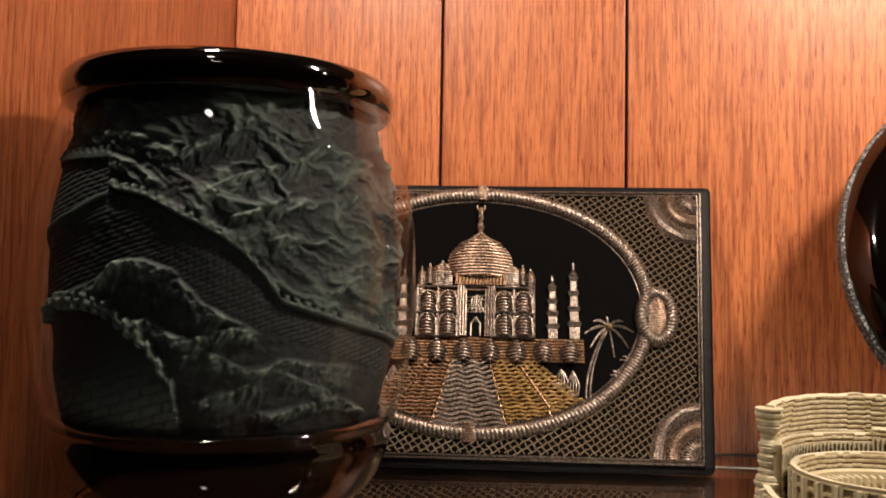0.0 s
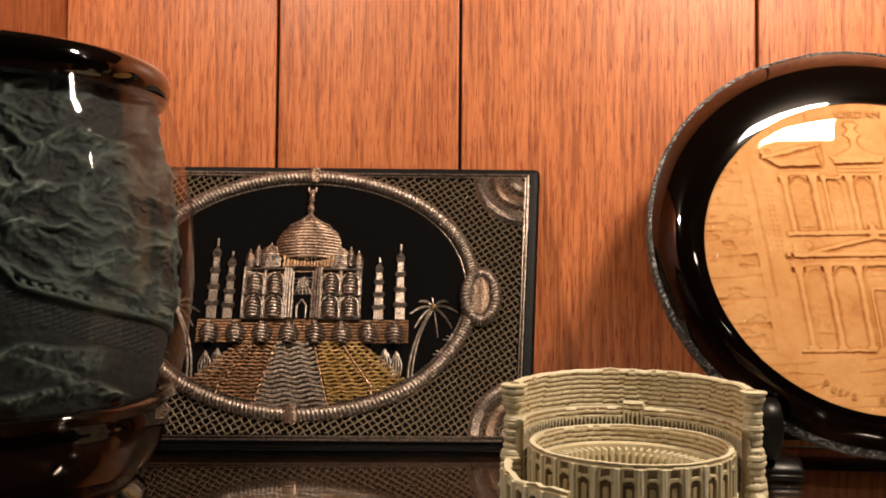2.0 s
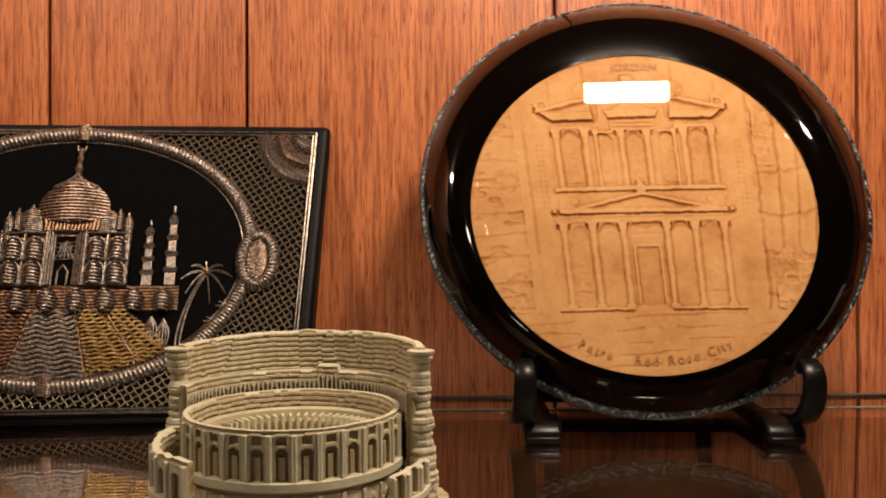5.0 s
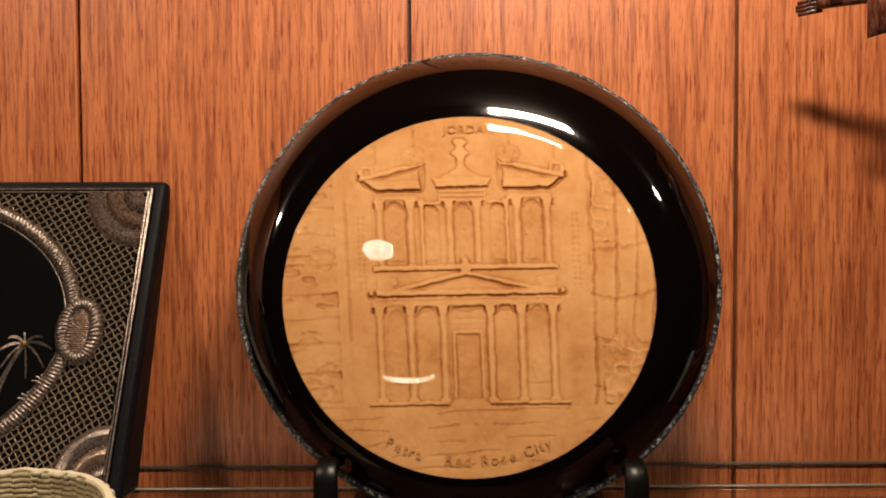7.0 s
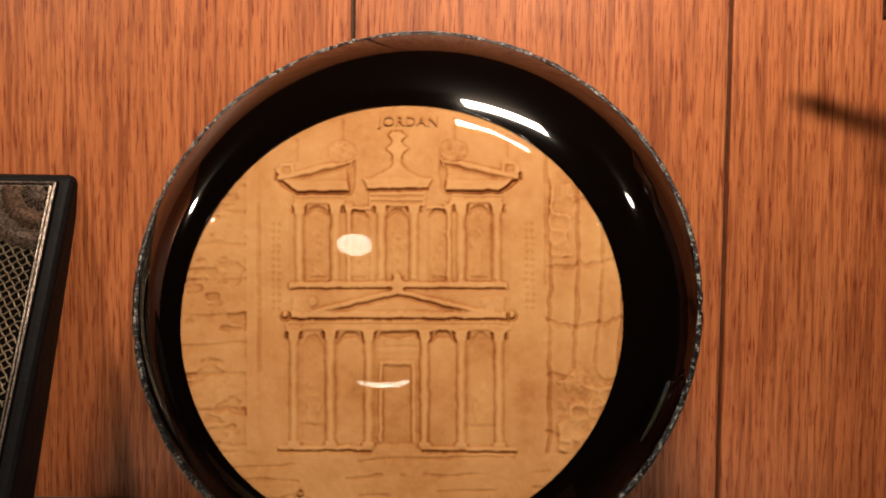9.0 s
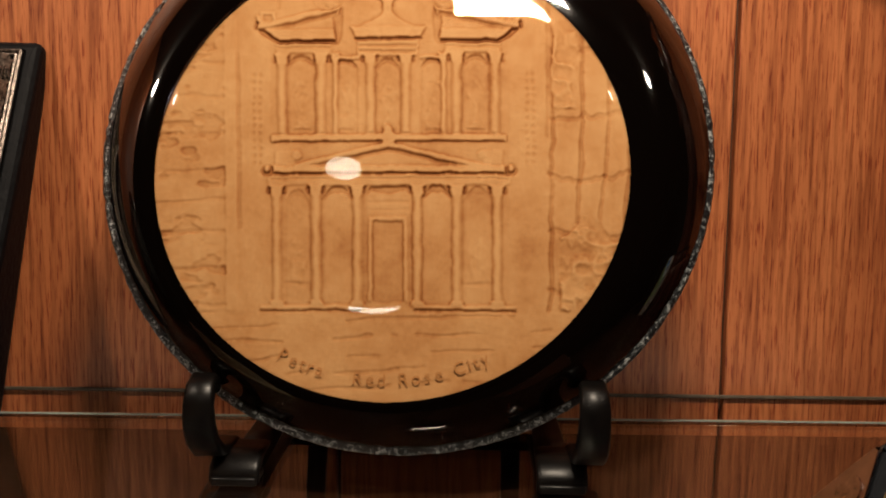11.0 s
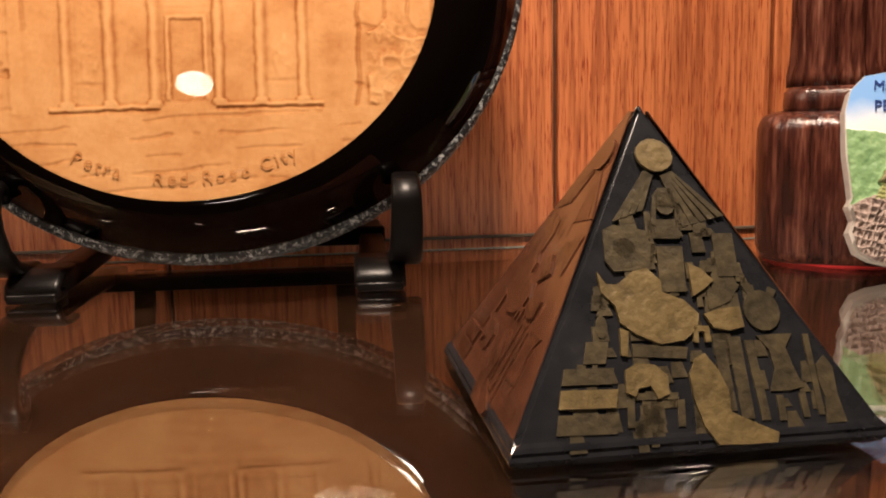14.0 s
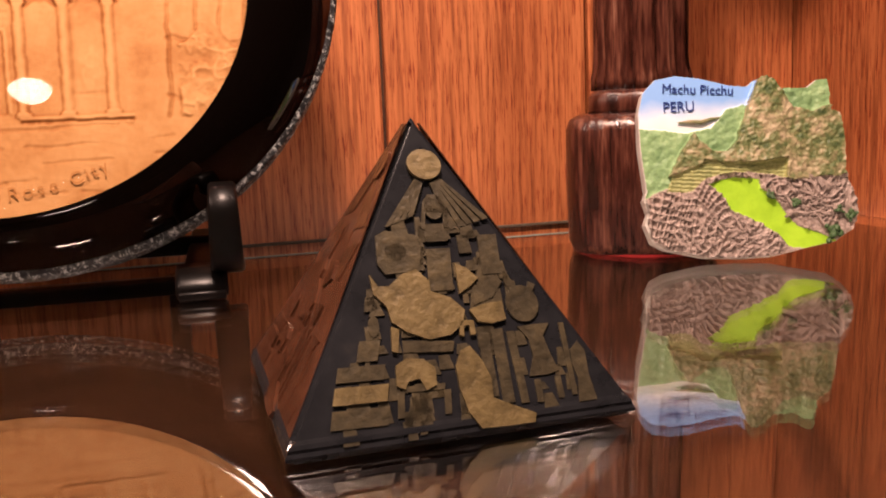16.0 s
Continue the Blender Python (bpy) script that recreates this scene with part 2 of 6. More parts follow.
glass_shelf = link_mesh("glass_shelf", box(bmesh.new(), LEFT_X + 0.001, RIGHT_X - 0.001, -0.14, 0.1535, -0.0062, 0.0, 0.0005, 2), M_GLASS)
glass_shelf.matrix_world = on_shelf(0, 0.19)
glass_shelf.visible_shadow = False
tagged(glass_shelf, "clear polished glass shelf with a greenish edge", "shelf")
# added board: paints the darkness seen through the glass
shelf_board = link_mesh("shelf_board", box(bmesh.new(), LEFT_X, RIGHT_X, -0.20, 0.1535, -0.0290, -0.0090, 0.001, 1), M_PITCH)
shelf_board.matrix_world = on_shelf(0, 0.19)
tagged(shelf_board, "added black board standing in for unlit space below the glass", "shelf", kind="structure")
M_EDGE = noisy("ground_glass_edge", [(0.3, (0.15, 0.17, 0.15)), (0.7, (0.24, 0.27, 0.23))], 200, 0.4, 0.2, 0.0002)
part("ground_edge", box(bmesh.new(), LEFT_X + 0.002, RIGHT_X - 0.002, 0.15355, 0.1539, -0.0009, 0.0003), M_EDGE, glass_shelf, "bright greenish ground edge")
back_strip = link_mesh("back_strip", box(bmesh.new(), LEFT_X + 0.002, RIGHT_X - 0.002, WALL_Y - 0.0032, WALL_Y - 0.0019, 0.0046, 0.0056, 0.0002, 1), noisy("dull_line", [(0.3, (0.06, 0.045, 0.03)), (0.7, (0.12, 0.10, 0.075))], 90, 0.5))
tagged(back_strip, "thin dull line along the oak panels behind the glass shelf", "trim", kind="structure")

# two unseen room lamps, added so a bulb and a tube glint in polished things
M_TUBE = material("glowing_tube", (0.8, 0.8, 0.8), 0.4)
M_TUBE.node_tree.nodes["Principled BSDF"].inputs["Emission Color"].default_value = (1.0, 0.86, 0.70, 1)
M_TUBE.node_tree.nodes["Principled BSDF"].inputs["Emission Strength"].default_value = 38.0
room_lamp = thing("room_lamp", pose(-0.04, -0.55, 0.76, 0, 0, 0), "hanging room lamp with a warm glowing bulb", "lamp")
part("rod", tube(bmesh.new(), [(0, 0.02, 0.0), (0, 0.02, 0.20), (0, 0.02, 0.38)], 0.004, 8), M_DARK, room_lamp, "dark hanging rod")
bulb = bmesh.new()
bmesh.ops.create_uvsphere(bulb, u_segments=24, v_segments=14, radius=0.034)
bulb.transform(Matrix.Diagonal((1.0, 1.0, 0.24, 1)))
part("bulb", bulb, M_TUBE, room_lamp, "glowing flattened bulb", True)
wall_lamp = thing("wall_lamp", pose(0.04, -0.55, 0.46, 0, 0, 0), "slim room lamp with one warm glowing tube", "lamp")
part("rod", tube(bmesh.new(), [(0, 0.012, 0.0), (0, 0.012, 0.34), (0, 0.012, 0.68)], 0.003, 8), M_DARK, wall_lamp, "dark hanging rod")
part("tube", tube(bmesh.new(), [(0.055 * math.sin(a), 0, 0.014 * (1 - math.cos(a * 1.2))) for a in (-1.0, -0.7, -0.35, 0, 0.35, 0.7, 1.0)], lambda t: 0.0045 * math.sin(math.pi * (0.08 + 0.84 * t)), 10), M_TUBE, wall_lamp, "glowing lamp tube")


# ---- the carved vase ----
def fbm(x, y, z, octaves=5):
    return noise.fractal(Vector((x, y, z)), 1.0, 2.0, octaves, noise_basis="PERLIN_ORIGINAL")


def ridge(x, y, z, octaves=5):
    return noise.ridged_multi_fractal(Vector((x, y, z)), 1.0, 2.1, octaves, 1.0, 2.0, noise_basis="PERLIN_ORIGINAL")


def smooth(a, b, x):
    t = min(1.0, max(0.0, (x - a) / (b - a)))
    return t * t * (3 - 2 * t)


def attributed(ob, name, values):
    a = ob.data.attributes.new(name, "FLOAT", "POINT")
    a.data.foreach_set("value", values)
    return ob


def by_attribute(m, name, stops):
    """Lets the value stored on the mesh (carved height) choose the colour, low dark and high pale."""
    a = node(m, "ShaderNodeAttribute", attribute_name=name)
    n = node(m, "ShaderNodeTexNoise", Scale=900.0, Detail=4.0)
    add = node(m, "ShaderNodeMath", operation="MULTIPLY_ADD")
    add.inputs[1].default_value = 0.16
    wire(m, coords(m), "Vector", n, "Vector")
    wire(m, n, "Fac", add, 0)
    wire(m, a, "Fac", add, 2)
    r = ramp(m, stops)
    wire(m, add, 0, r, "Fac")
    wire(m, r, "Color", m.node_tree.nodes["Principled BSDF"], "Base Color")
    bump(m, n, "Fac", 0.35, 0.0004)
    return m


# shade in hollows and light on crests are put into this colour
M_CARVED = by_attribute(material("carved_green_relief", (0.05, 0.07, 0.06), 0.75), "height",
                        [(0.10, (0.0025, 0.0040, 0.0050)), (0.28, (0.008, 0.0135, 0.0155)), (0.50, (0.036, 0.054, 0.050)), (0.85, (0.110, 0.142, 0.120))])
M_FILM = clear_film("clear_lacquer", 0.015, ior=1.58)
M_LIP = material("black_brown_lacquer", (0.0016, 0.0010, 0.0008), 0.05, 0.0, Coat_Weight=1.0, Coat_Roughness=0.015)

vase = thing("vase", on_shelf(-0.0858, 0.2285), "dark green carved vase with a glossy black rim and foot", "vase")


V0, V1 = 0.0345, 0.1175


def body_radius(z):
    pts = [(V0, 0.0462), (0.048, 0.0494), (0.066, 0.0512), (0.086, 0.0507), (0.103, 0.0474), (V1 + 0.003, 0.0424)]
    for (z0, r0), (z1, r1) in zip(pts, pts[1:]):
        if z <= z1:
            t = (z - z0) / (z1 - z0)
            return r0 + (r1 - r0) * (t * 0.7 + 0.3 * t * t * (3 - 2 * t))
    return pts[-1][1]


def lattice_noise(x, y, seed):
    """Smooth value noise on arrays."""
    table = np.random.RandomState(seed).rand(256, 256)
    xi, yi = np.floor(x).astype(int), np.floor(y).astype(int)
    fx, fy = x - xi, y - yi
    fx, fy = fx * fx * (3 - 2 * fx), fy * fy * (3 - 2 * fy)
    g = lambda i, j: table[(xi + i) % 256, (yi + j) % 256]
    return (g(0, 0) * (1 - fx) + g(1, 0) * fx) * (1 - fy) + (g(0, 1) * (1 - fx) + g(1, 1) * fx) * fy


def turbulence(x, y, seed, octaves=4):
    out, amp = 0, 0.5
    for k in range(octaves):
        out = out + amp * lattice_noise(x * 2 ** k, y * 2 ** k, seed + k)
        amp *= 0.5
    return out


def ridges(x, y, seed, octaves=5):
    """Branching crests, 0..1."""
    out, amp, keep = 0, 0.55, 1.0
    for k in range(octaves):
        n = (1 - np.abs(2 * lattice_noise(x * 2 ** k, y * 2 ** k, seed + k) - 1)) ** 2
        out = out + amp * n * keep
        keep = np.clip(n * 1.4, 0, 1)
        amp *= 0.62
    return np.clip(out, 0, 1)


def crest_slope(X, Y, points, reach, seed):
    """Height that stands sharp on a drawn crest and falls away below it in gullied spurs."""
    px, py = [p[0] for p in points], [p[1] for p in points]
    line_y = np.interp(X, px, py) + 9 * (turbulence(X / 22 + seed, Y / 60 + 1, seed) - 0.5)
    d = Y - line_y
    spur = ridges((X + 0.55 * d) / 24 + 1.3 * turbulence(X / 34, Y / 34, seed + 3), d / 44 + 2 + seed, seed + 5, 4)
    rill = ridges((X + 0.35 * d) / 9 + 2 * turbulence(X / 20, Y / 20, seed + 7), d / 26 + 5, seed + 9, 2)
    fall = np.exp(-np.clip(d - 4, 0, 400) / reach)
    side = 0.75 + 0.5 * (turbulence(X / 26 + 4, Y / 90 + seed, seed + 13) - 0.2)
    h = np.where(d > 0, fall * (0.10 + 0.62 * spur + 0.30 * rill) * side + 0.10 * np.exp(-np.abs(d) / 9.0), 0.34 * np.exp(-np.clip(-d, 0, 60) / 7.0))
    ends = np.clip((X - px[0]) / 34, 0, 1) * np.clip((px[-1] - X) / 34, 0, 1)
    return np.where(d > -18, h * ends, 0.0)


CRESTS = [
    ([(95, 245), (140, 214), (185, 226), (255, 236), (300, 262), (345, 300)], 34), ([(300, 285), (350, 250), (395, 232), (440, 206), (480, 232), (530, 262)], 40),
    ([(350, 345), (400, 318), (450, 302), (520, 282), (575, 248), (620, 280), (690, 300)], 46), ([(95, 300), (150, 275), (200, 268), (260, 300), (310, 335)], 26),
    ([(380, 395), (440, 372), (500, 352), (560, 358), (610, 350), (690, 340)], 40), ([(440, 440), (500, 420), (560, 462), (610, 480), (690, 470)], 34),
    ([(540, 545), (600, 500), (650, 482), (700, 486)], 30),
]
ROCKS = [
    ([(95, 520), (160, 505), (215, 462), (260, 460), (310, 480), (370, 545), (450, 585)], 60), ([(200, 580), (260, 565), (330, 600), (410, 580), (470, 590)], 36),
    ([(300, 640), (360, 618), (430, 660), (500, 640), (560, 650), (640, 655)], 36), ([(330, 715), (410, 695), (470, 655), (560, 690), (620, 735)], 40), ([(420, 745), (500, 728), (590, 710), (680, 740)], 30),
]


def carved(X, Y):
    """Carved height 0..1; X and Y run over the front in parts of 1000, Y downwards: mountains, a long wall, rocks, a near wall."""
    X = X + 9 * (turbulence(X / 60 + 3, Y / 60 + 8, 81) - 0.5)
    Y = Y + 9 * (turbulence(X / 60 + 23, Y / 60 + 18, 87) - 0.5)
    fine = turbulence(X / 9 + 3, Y / 9 + 5, 14) - 0.47
    wall = np.interp(X, [60, 195, 215, 270, 330, 375, 420, 455, 490, 540, 600, 690, 800], [292, 318, 333, 345, 380, 405, 440, 480, 528, 546, 566, 592, 625])
    mount = 0.05 + 0.10 * turbulence(X / 40 + 2, Y / 40 + 2, 71)
    for k, (points, reach) in enumerate(CRESTS):
        mount = np.maximum(mount, crest_slope(X, Y, points, reach, 11 * k + 3))
    far = ridges((X + 0.75 * Y) / 105 + 0.9 * turbulence(X / 70, Y / 70, 5), (Y - 0.55 * X) / 46 + 1.1 * turbulence(X / 50 + 9, Y / 50 + 9, 6), 17, 5)
    mount = np.maximum(mount, np.where((X > 700) | (X < 80), 0.80 * far, 0.55 * far)) + 0.10 * fine
    course = (((Y + 0.35 * X) / 9.0) % 1.0 < 0.24) | ((((X + 11 * np.floor((Y + 0.35 * X) / 9.0)) / 22.0) % 1.0) < 0.10)
    face = 0.17 - 0.07 * course + 0.10 * (turbulence(X / 18, Y / 18, 33) - 0.5)
    rocks = 0.07 + 0.10 * turbulence(X / 30 + 6, Y / 30 + 2, 73)
    for k, (points, reach) in enumerate(ROCKS):
        rocks = np.maximum(rocks, crest_slope(X, Y, points, reach, 13 * k + 101))
    knobs = turbulence(X / 30 + 60, Y / 26 + 60, 93, 4)
    rocks = np.clip(rocks * (0.55 + 0.95 * knobs), 0, 1) + 0.12 * fine
    rock_top = np.interp(X, [0, 110, 160, 215, 260, 310, 370, 450, 540, 600, 800], [540, 516, 500, 458, 456, 476, 540, 582, 610, 635, 690])
    h = np.where(Y > wall, face, mount)
    h = np.where(Y > rock_top, rocks, h)
    # long wall with its battlements; the shade under its walk is coloured in
    teeth = np.where((X / 17.0) % 1.0 < 0.55, 11.0, 3.0)
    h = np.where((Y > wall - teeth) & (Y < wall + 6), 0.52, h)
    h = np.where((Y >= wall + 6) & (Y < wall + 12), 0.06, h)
    # tower block
    ttop = 276 - 0.10 * (X - 100)
    h = np.where((X < 200) & (Y > ttop) & (Y < 400), 0.24 - 0.09 * course, h)
    h = np.where((X < 200) & (Y > ttop - np.where((X / 15.0) % 1.0 < 0.55, 10, 2)) & (Y < ttop + 12), 0.46, h)
    h = np.where((X < 200) & (np.abs(Y - 388 + 0.45 * (X - 100)) < 5), 0.42, h)
    # near wall: a toothed curve round a hollow coloured as shaded, its paved foot as lit
    hump = np.interp(X, [60, 100, 150, 200, 235, 270, 292, 310, 322], [560, 535, 538, 556, 588, 622, 658, 700, 790])
    inner = (Y > hump) & (X < 322)
    brick = (((Y + 0.30 * X) / 20.0) % 1.0 < 0.13) | ((((X + 17 * np.floor((Y + 0.30 * X) / 20.0)) / 36.0) % 1.0) < 0.09)
    floor_k = np.clip((Y - 610) / 130, 0, 1)
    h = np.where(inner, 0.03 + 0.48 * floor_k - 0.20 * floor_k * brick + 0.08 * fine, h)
    h = np.where((np.abs(Y - hump + 5) < np.where((X / 19.0) % 1.0 < 0.5, 16, 5)) & (X < 318), 0.64 + 0.4 * (knobs - 0.46), h)
    return np.clip(h, 0, 1)


def vase_body():
    na, nz = 1000, 330
    A, Zz = np.meshgrid(np.linspace(0, 2 * math.pi, na + 1), np.linspace(V0, V1, nz + 1))
    rel = (A - math.radians(291) + math.pi) % (2 * math.pi) - math.pi
    # the drawing is laid round the front half and runs on behind
    near = np.clip(rel, -1.33, 1.29)
    sn, cs = np.sin(near), np.cos(near)
    across = 392.9 + 201.6 * sn + 3.1 * cs + Zz * (-322.7 + 4142.9 * sn + 456.3 * cs) + Zz ** 2 * (3229.4 - 29533.2 * sn - 3020.6 * cs) + 260 * (rel - near)
    down = 947.5 - 28.8 * sn + 130.0 * cs + Zz * (-6422.1 + 561.1 * sn - 2070.1 * cs) + Zz ** 2 * (448.7 - 1378.7 * sn + 4028.2 * cs)
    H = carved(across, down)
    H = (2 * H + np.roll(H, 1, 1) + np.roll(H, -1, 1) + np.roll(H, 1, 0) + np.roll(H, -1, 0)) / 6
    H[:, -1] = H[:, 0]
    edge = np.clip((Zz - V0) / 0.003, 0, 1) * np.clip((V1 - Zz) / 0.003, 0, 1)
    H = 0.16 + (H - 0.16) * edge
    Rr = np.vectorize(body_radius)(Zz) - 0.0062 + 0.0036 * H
    X, Y = Rr * np.cos(A), Rr * np.sin(A)
    idx = np.arange((nz + 1) * (na + 1)).reshape(nz + 1, na + 1)
    me = bpy.data.meshes.new("carved_body")
    me.from_pydata(np.stack([X.ravel(), Y.ravel(), Zz.ravel()], 1).tolist(), [], np.stack([idx[:-1, :-1], idx[:-1, 1:], idx[1:, 1:], idx[1:, :-1]], -1).reshape(-1, 4).tolist())
    for f in me.polygons:
        f.use_smooth = True
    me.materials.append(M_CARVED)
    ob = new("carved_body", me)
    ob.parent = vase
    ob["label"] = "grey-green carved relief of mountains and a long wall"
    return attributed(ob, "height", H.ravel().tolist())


carved_body = vase_body()
film = part("lacquer_coat", lathe([(body_radius(V0 + (V1 - V0) * k / 32), V0 + (V1 - V0) * k / 32) for k in range(33)], 160), M_FILM, carved_body, "thick clear glossy coat over the carving", True)
part("rim", lathe([(r * 1.025, z + 0.0014) for r, z in ((0.0390, 0.1140), (0.0412, 0.1137), (0.0427, 0.1155), (0.0433, 0.1180), (0.0430, 0.1208), (0.0417, 0.1228), (0.0395, 0.1237), (0.0380, 0.1232), (0.0372, 0.1210), (0.0370, 0.1100), (0.0366, 0.0400), (0.0, 0.0390))], 128), M_LIP, vase, "glossy black rounded rim", True)
part("foot", lathe([(r * 1.04, z * 0.96) for r, z in ((0.0, 0.0), (0.0345, 0.0), (0.0368, 0.0012), (0.0376, 0.0050), (0.0368, 0.0085), (0.0345, 0.0105), (0.0338, 0.0125), (0.0345, 0.0145), (0.0385, 0.0180), (0.0408, 0.0225), (0.0426, 0.0280), (0.0430, 0.0315), (0.0422, 0.0335), (0.0428, 0.0352), (0.0444, 0.0362), (0.0440, 0.0372), (0.0400, 0.0376))], 128), M_LIP, vase, "glossy black turned foot", True)


# ---- the embroidered picture ----
M_VELVET = noisy("black_velvet", [(0.3, (0.0008, 0.0008, 0.001)), (0.7, (0.0018, 0.0016, 0.0018))], 900, 0.95, 0.3, 0.0002, Specular_IOR_Level=0.08)
M_SATIN = noisy("black_satin_edge", [(0.3, (0.002, 0.002, 0.003)), (0.7, (0.005, 0.005, 0.006))], 160, 0.5, 0.5, 0.0008, Specular_IOR_Level=0.12)


def thread(name, lo, hi, rough, wrap=2600.0):
    """Metal wire thread: wound, so that it glitters along its length."""
    m = material(name, hi, rough - 0.06, 0.78)
    c = coords(m)
    n = node(m, "ShaderNodeTexNoise", Scale=wrap, Detail=2.0)
    w = node(m, "ShaderNodeTexNoise", Scale=1100.0, Detail=2.0)
    wire(m, c, "Vector", n, "Vector")
    wire(m, c, "Vector", w, "Vector")
    r = ramp(m, [(0.36, lo), (0.62, hi)])
    wire(m, w, "Fac", r, "Fac")
    wire(m, r, "Color", m.node_tree.nodes["Principled BSDF"], "Base Color")
    bump(m, n, "Fac", 0.4, 0.0003)
    return m


M_SILVER = thread("silver_thread", (0.085, 0.067, 0.057), (0.31, 0.255, 0.218), 0.36)
M_LATTICE = thread("bronze_lattice_thread", (0.30, 0.235, 0.16), (0.54, 0.43, 0.30), 0.42)
M_COPPER = thread("copper_thread", (0.12, 0.082, 0.060), (0.33, 0.235, 0.178), 0.38)
M_GOLD = thread("gold_thread", (0.15, 0.090, 0.030), (0.40, 0.265, 0.105), 0.38)
M_BRONZE = thread("brown_bronze_thread", (0.10, 0.052, 0.028), (0.27, 0.160, 0.092), 0.38)

PIC_W, PIC_H, PIC_T = 0.190, 0.1180, 0.0094
# the picture leans against the wall; its own x runs along it, y into the wall, z up its face
PIC = Matrix(((0.99796, -0.06004, -0.02179, -0.02525), (0.06387, 0.93811, 0.34040, 0.32016), (0.0, -0.34110, 0.94003, 0.00475), (0, 0, 0, 1)))
picture = thing("embroidered_picture", PIC, "black velvet picture of a palace embroidered in metal thread", "picture")
half = PIC_W / 2

pad = box(bmesh.new(), -half - 0.0016, half + 0.0024, 0.0, PIC_T, 0.0, PIC_H + 0.0012, 0.0026, 3)
for v in pad.verts:
    if v.co.y > PIC_T * 0.5:
        v.co.y += 0.0125 * (1 - v.co.z / PIC_H)
        v.co.z = max(v.co.z, 0.36 * v.co.y - 0.0005)
    v.co.x += 0.0004 * math.sin(v.co.z * 160)
part("backing", pad, M_SATIN, picture, "padded black satin edge")
part("velvet", box(bmesh.new(), -half + 0.002, half - 0.002, -0.0006, 0.001, 0.002, PIC_H - 0.002, 0.0004, 1), M_VELVET, picture, "black velvet ground")


def strand(bm, pts, r, y=-0.0008, sides=6, closed=False):
    """A thread laid on the face through (u, v) points."""
    return tube(bm, [(u, y, v) for u, v in pts], r, sides, closed)


def border():
    bm = bmesh.new()
    for inset, r in ((0.0030, 0.00050), (0.0042, 0.00042)):
        a, b, c, d = -half + inset, half - inset, inset + 0.0006, PIC_H - inset
        for p, q in (((a, c), (b, c)), ((b, c), (b, d)), ((b, d), (a, d)), ((a, d), (a, c))):
            n = 90
            strand(bm, [(p[0] + (q[0] - p[0]) * i / n, p[1] + (q[1] - p[1]) * i / n) for i in range(n + 1)], lambda t, r=r: r * (1 + 0.22 * math.sin(t * 560)), -0.0009, 5)
    part("border_cord", bm, M_SILVER, picture, "twisted silver border cord")


OV_U, OV_V, OV_A, OV_B = 0.0, 0.0632, 0.0700, 0.0502


def lattice():
    """Crossing wires over the ground outside the oval."""
    bm = bmesh.new()
    x0, x1, z0, z1 = -half + 0.0048, half - 0.0048, 0.0052, PIC_H - 0.0048
    step = 0.00238
    rng = random.Random(4)
    for slope in (0.62, -1.35):
        direction = Vector((1, slope)).normalized()
        normal = Vector((-direction.y, direction.x))
        for k in range(-90, 91):
            run = []
            for i in range(-130, 131):
                p = Vector((0, OV_V)) + normal * (k * step) + direction * (i * 0.0012)
                p += normal * 0.00022 * math.sin(i * 2.05 + k * 3.1)
                inside = x0 < p.x < x1 and z0 < p.y < z1
                oval = ((p.x - OV_U) / (OV_A + 0.001)) ** 2 + ((p.y - OV_V) / (OV_B + 0.001)) ** 2 < 1
                if inside and not oval:
                    run.append((p.x, p.y))
                else:
                    if len(run) > 2:
                        strand(bm, run, 0.00024, -0.0008 - (0.0003 if slope > 0 else 0), 4)
                    run = []
            if len(run) > 2:
                strand(bm, run, 0.00024, -0.0008 - (0.0003 if slope > 0 else 0), 4)
    ob = part("lattice", bm, M_LATTICE, picture, "bronze wire lattice")
    ob["kind"] = "stuff"


def oval_cord():
    bm = bmesh.new()
    n = 2000
    rings = []
    for i in range(n):
        t = 2 * math.pi * i / n
        c = Vector((OV_U + OV_A * math.cos(t), -0.0010, OV_V + OV_B * math.sin(t)))
        out = Vector((math.cos(t) * OV_B, 0, math.sin(t) * OV_A)).normalized()
        row = []
        for k in range(10):
            a = 2 * math.pi * k / 10
            r = 0.0028 * (1 + 0.11 * math.sin(t * 260 + a * 1.8))
            row.append(bm.verts.new(c + r * (math.cos(a) * out + 0.8 * math.sin(a) * Vector((0, -1, 0)))))
        rings.append(row)
    for i in range(n):
        a, b = rings[i], rings[(i + 1) % n]
        for k in range(10):
            bm.faces.new((a[k], a[(k + 1) % 10], b[(k + 1) % 10], b[k]))
    part("oval_cord", bm, M_SILVER, picture, "thick wire-wound silver cord in an oval", True)
    edge = bmesh.new()
    strand(edge, [(OV_U + (OV_A - 0.0034) * math.cos(2 * math.pi * i / 200), OV_V + (OV_B - 0.0034) * math.sin(2 * math.pi * i / 200)) for i in range(200)], 0.00035, -0.0008, 5, True)
    part("oval_edging", edge, M_SILVER, picture)


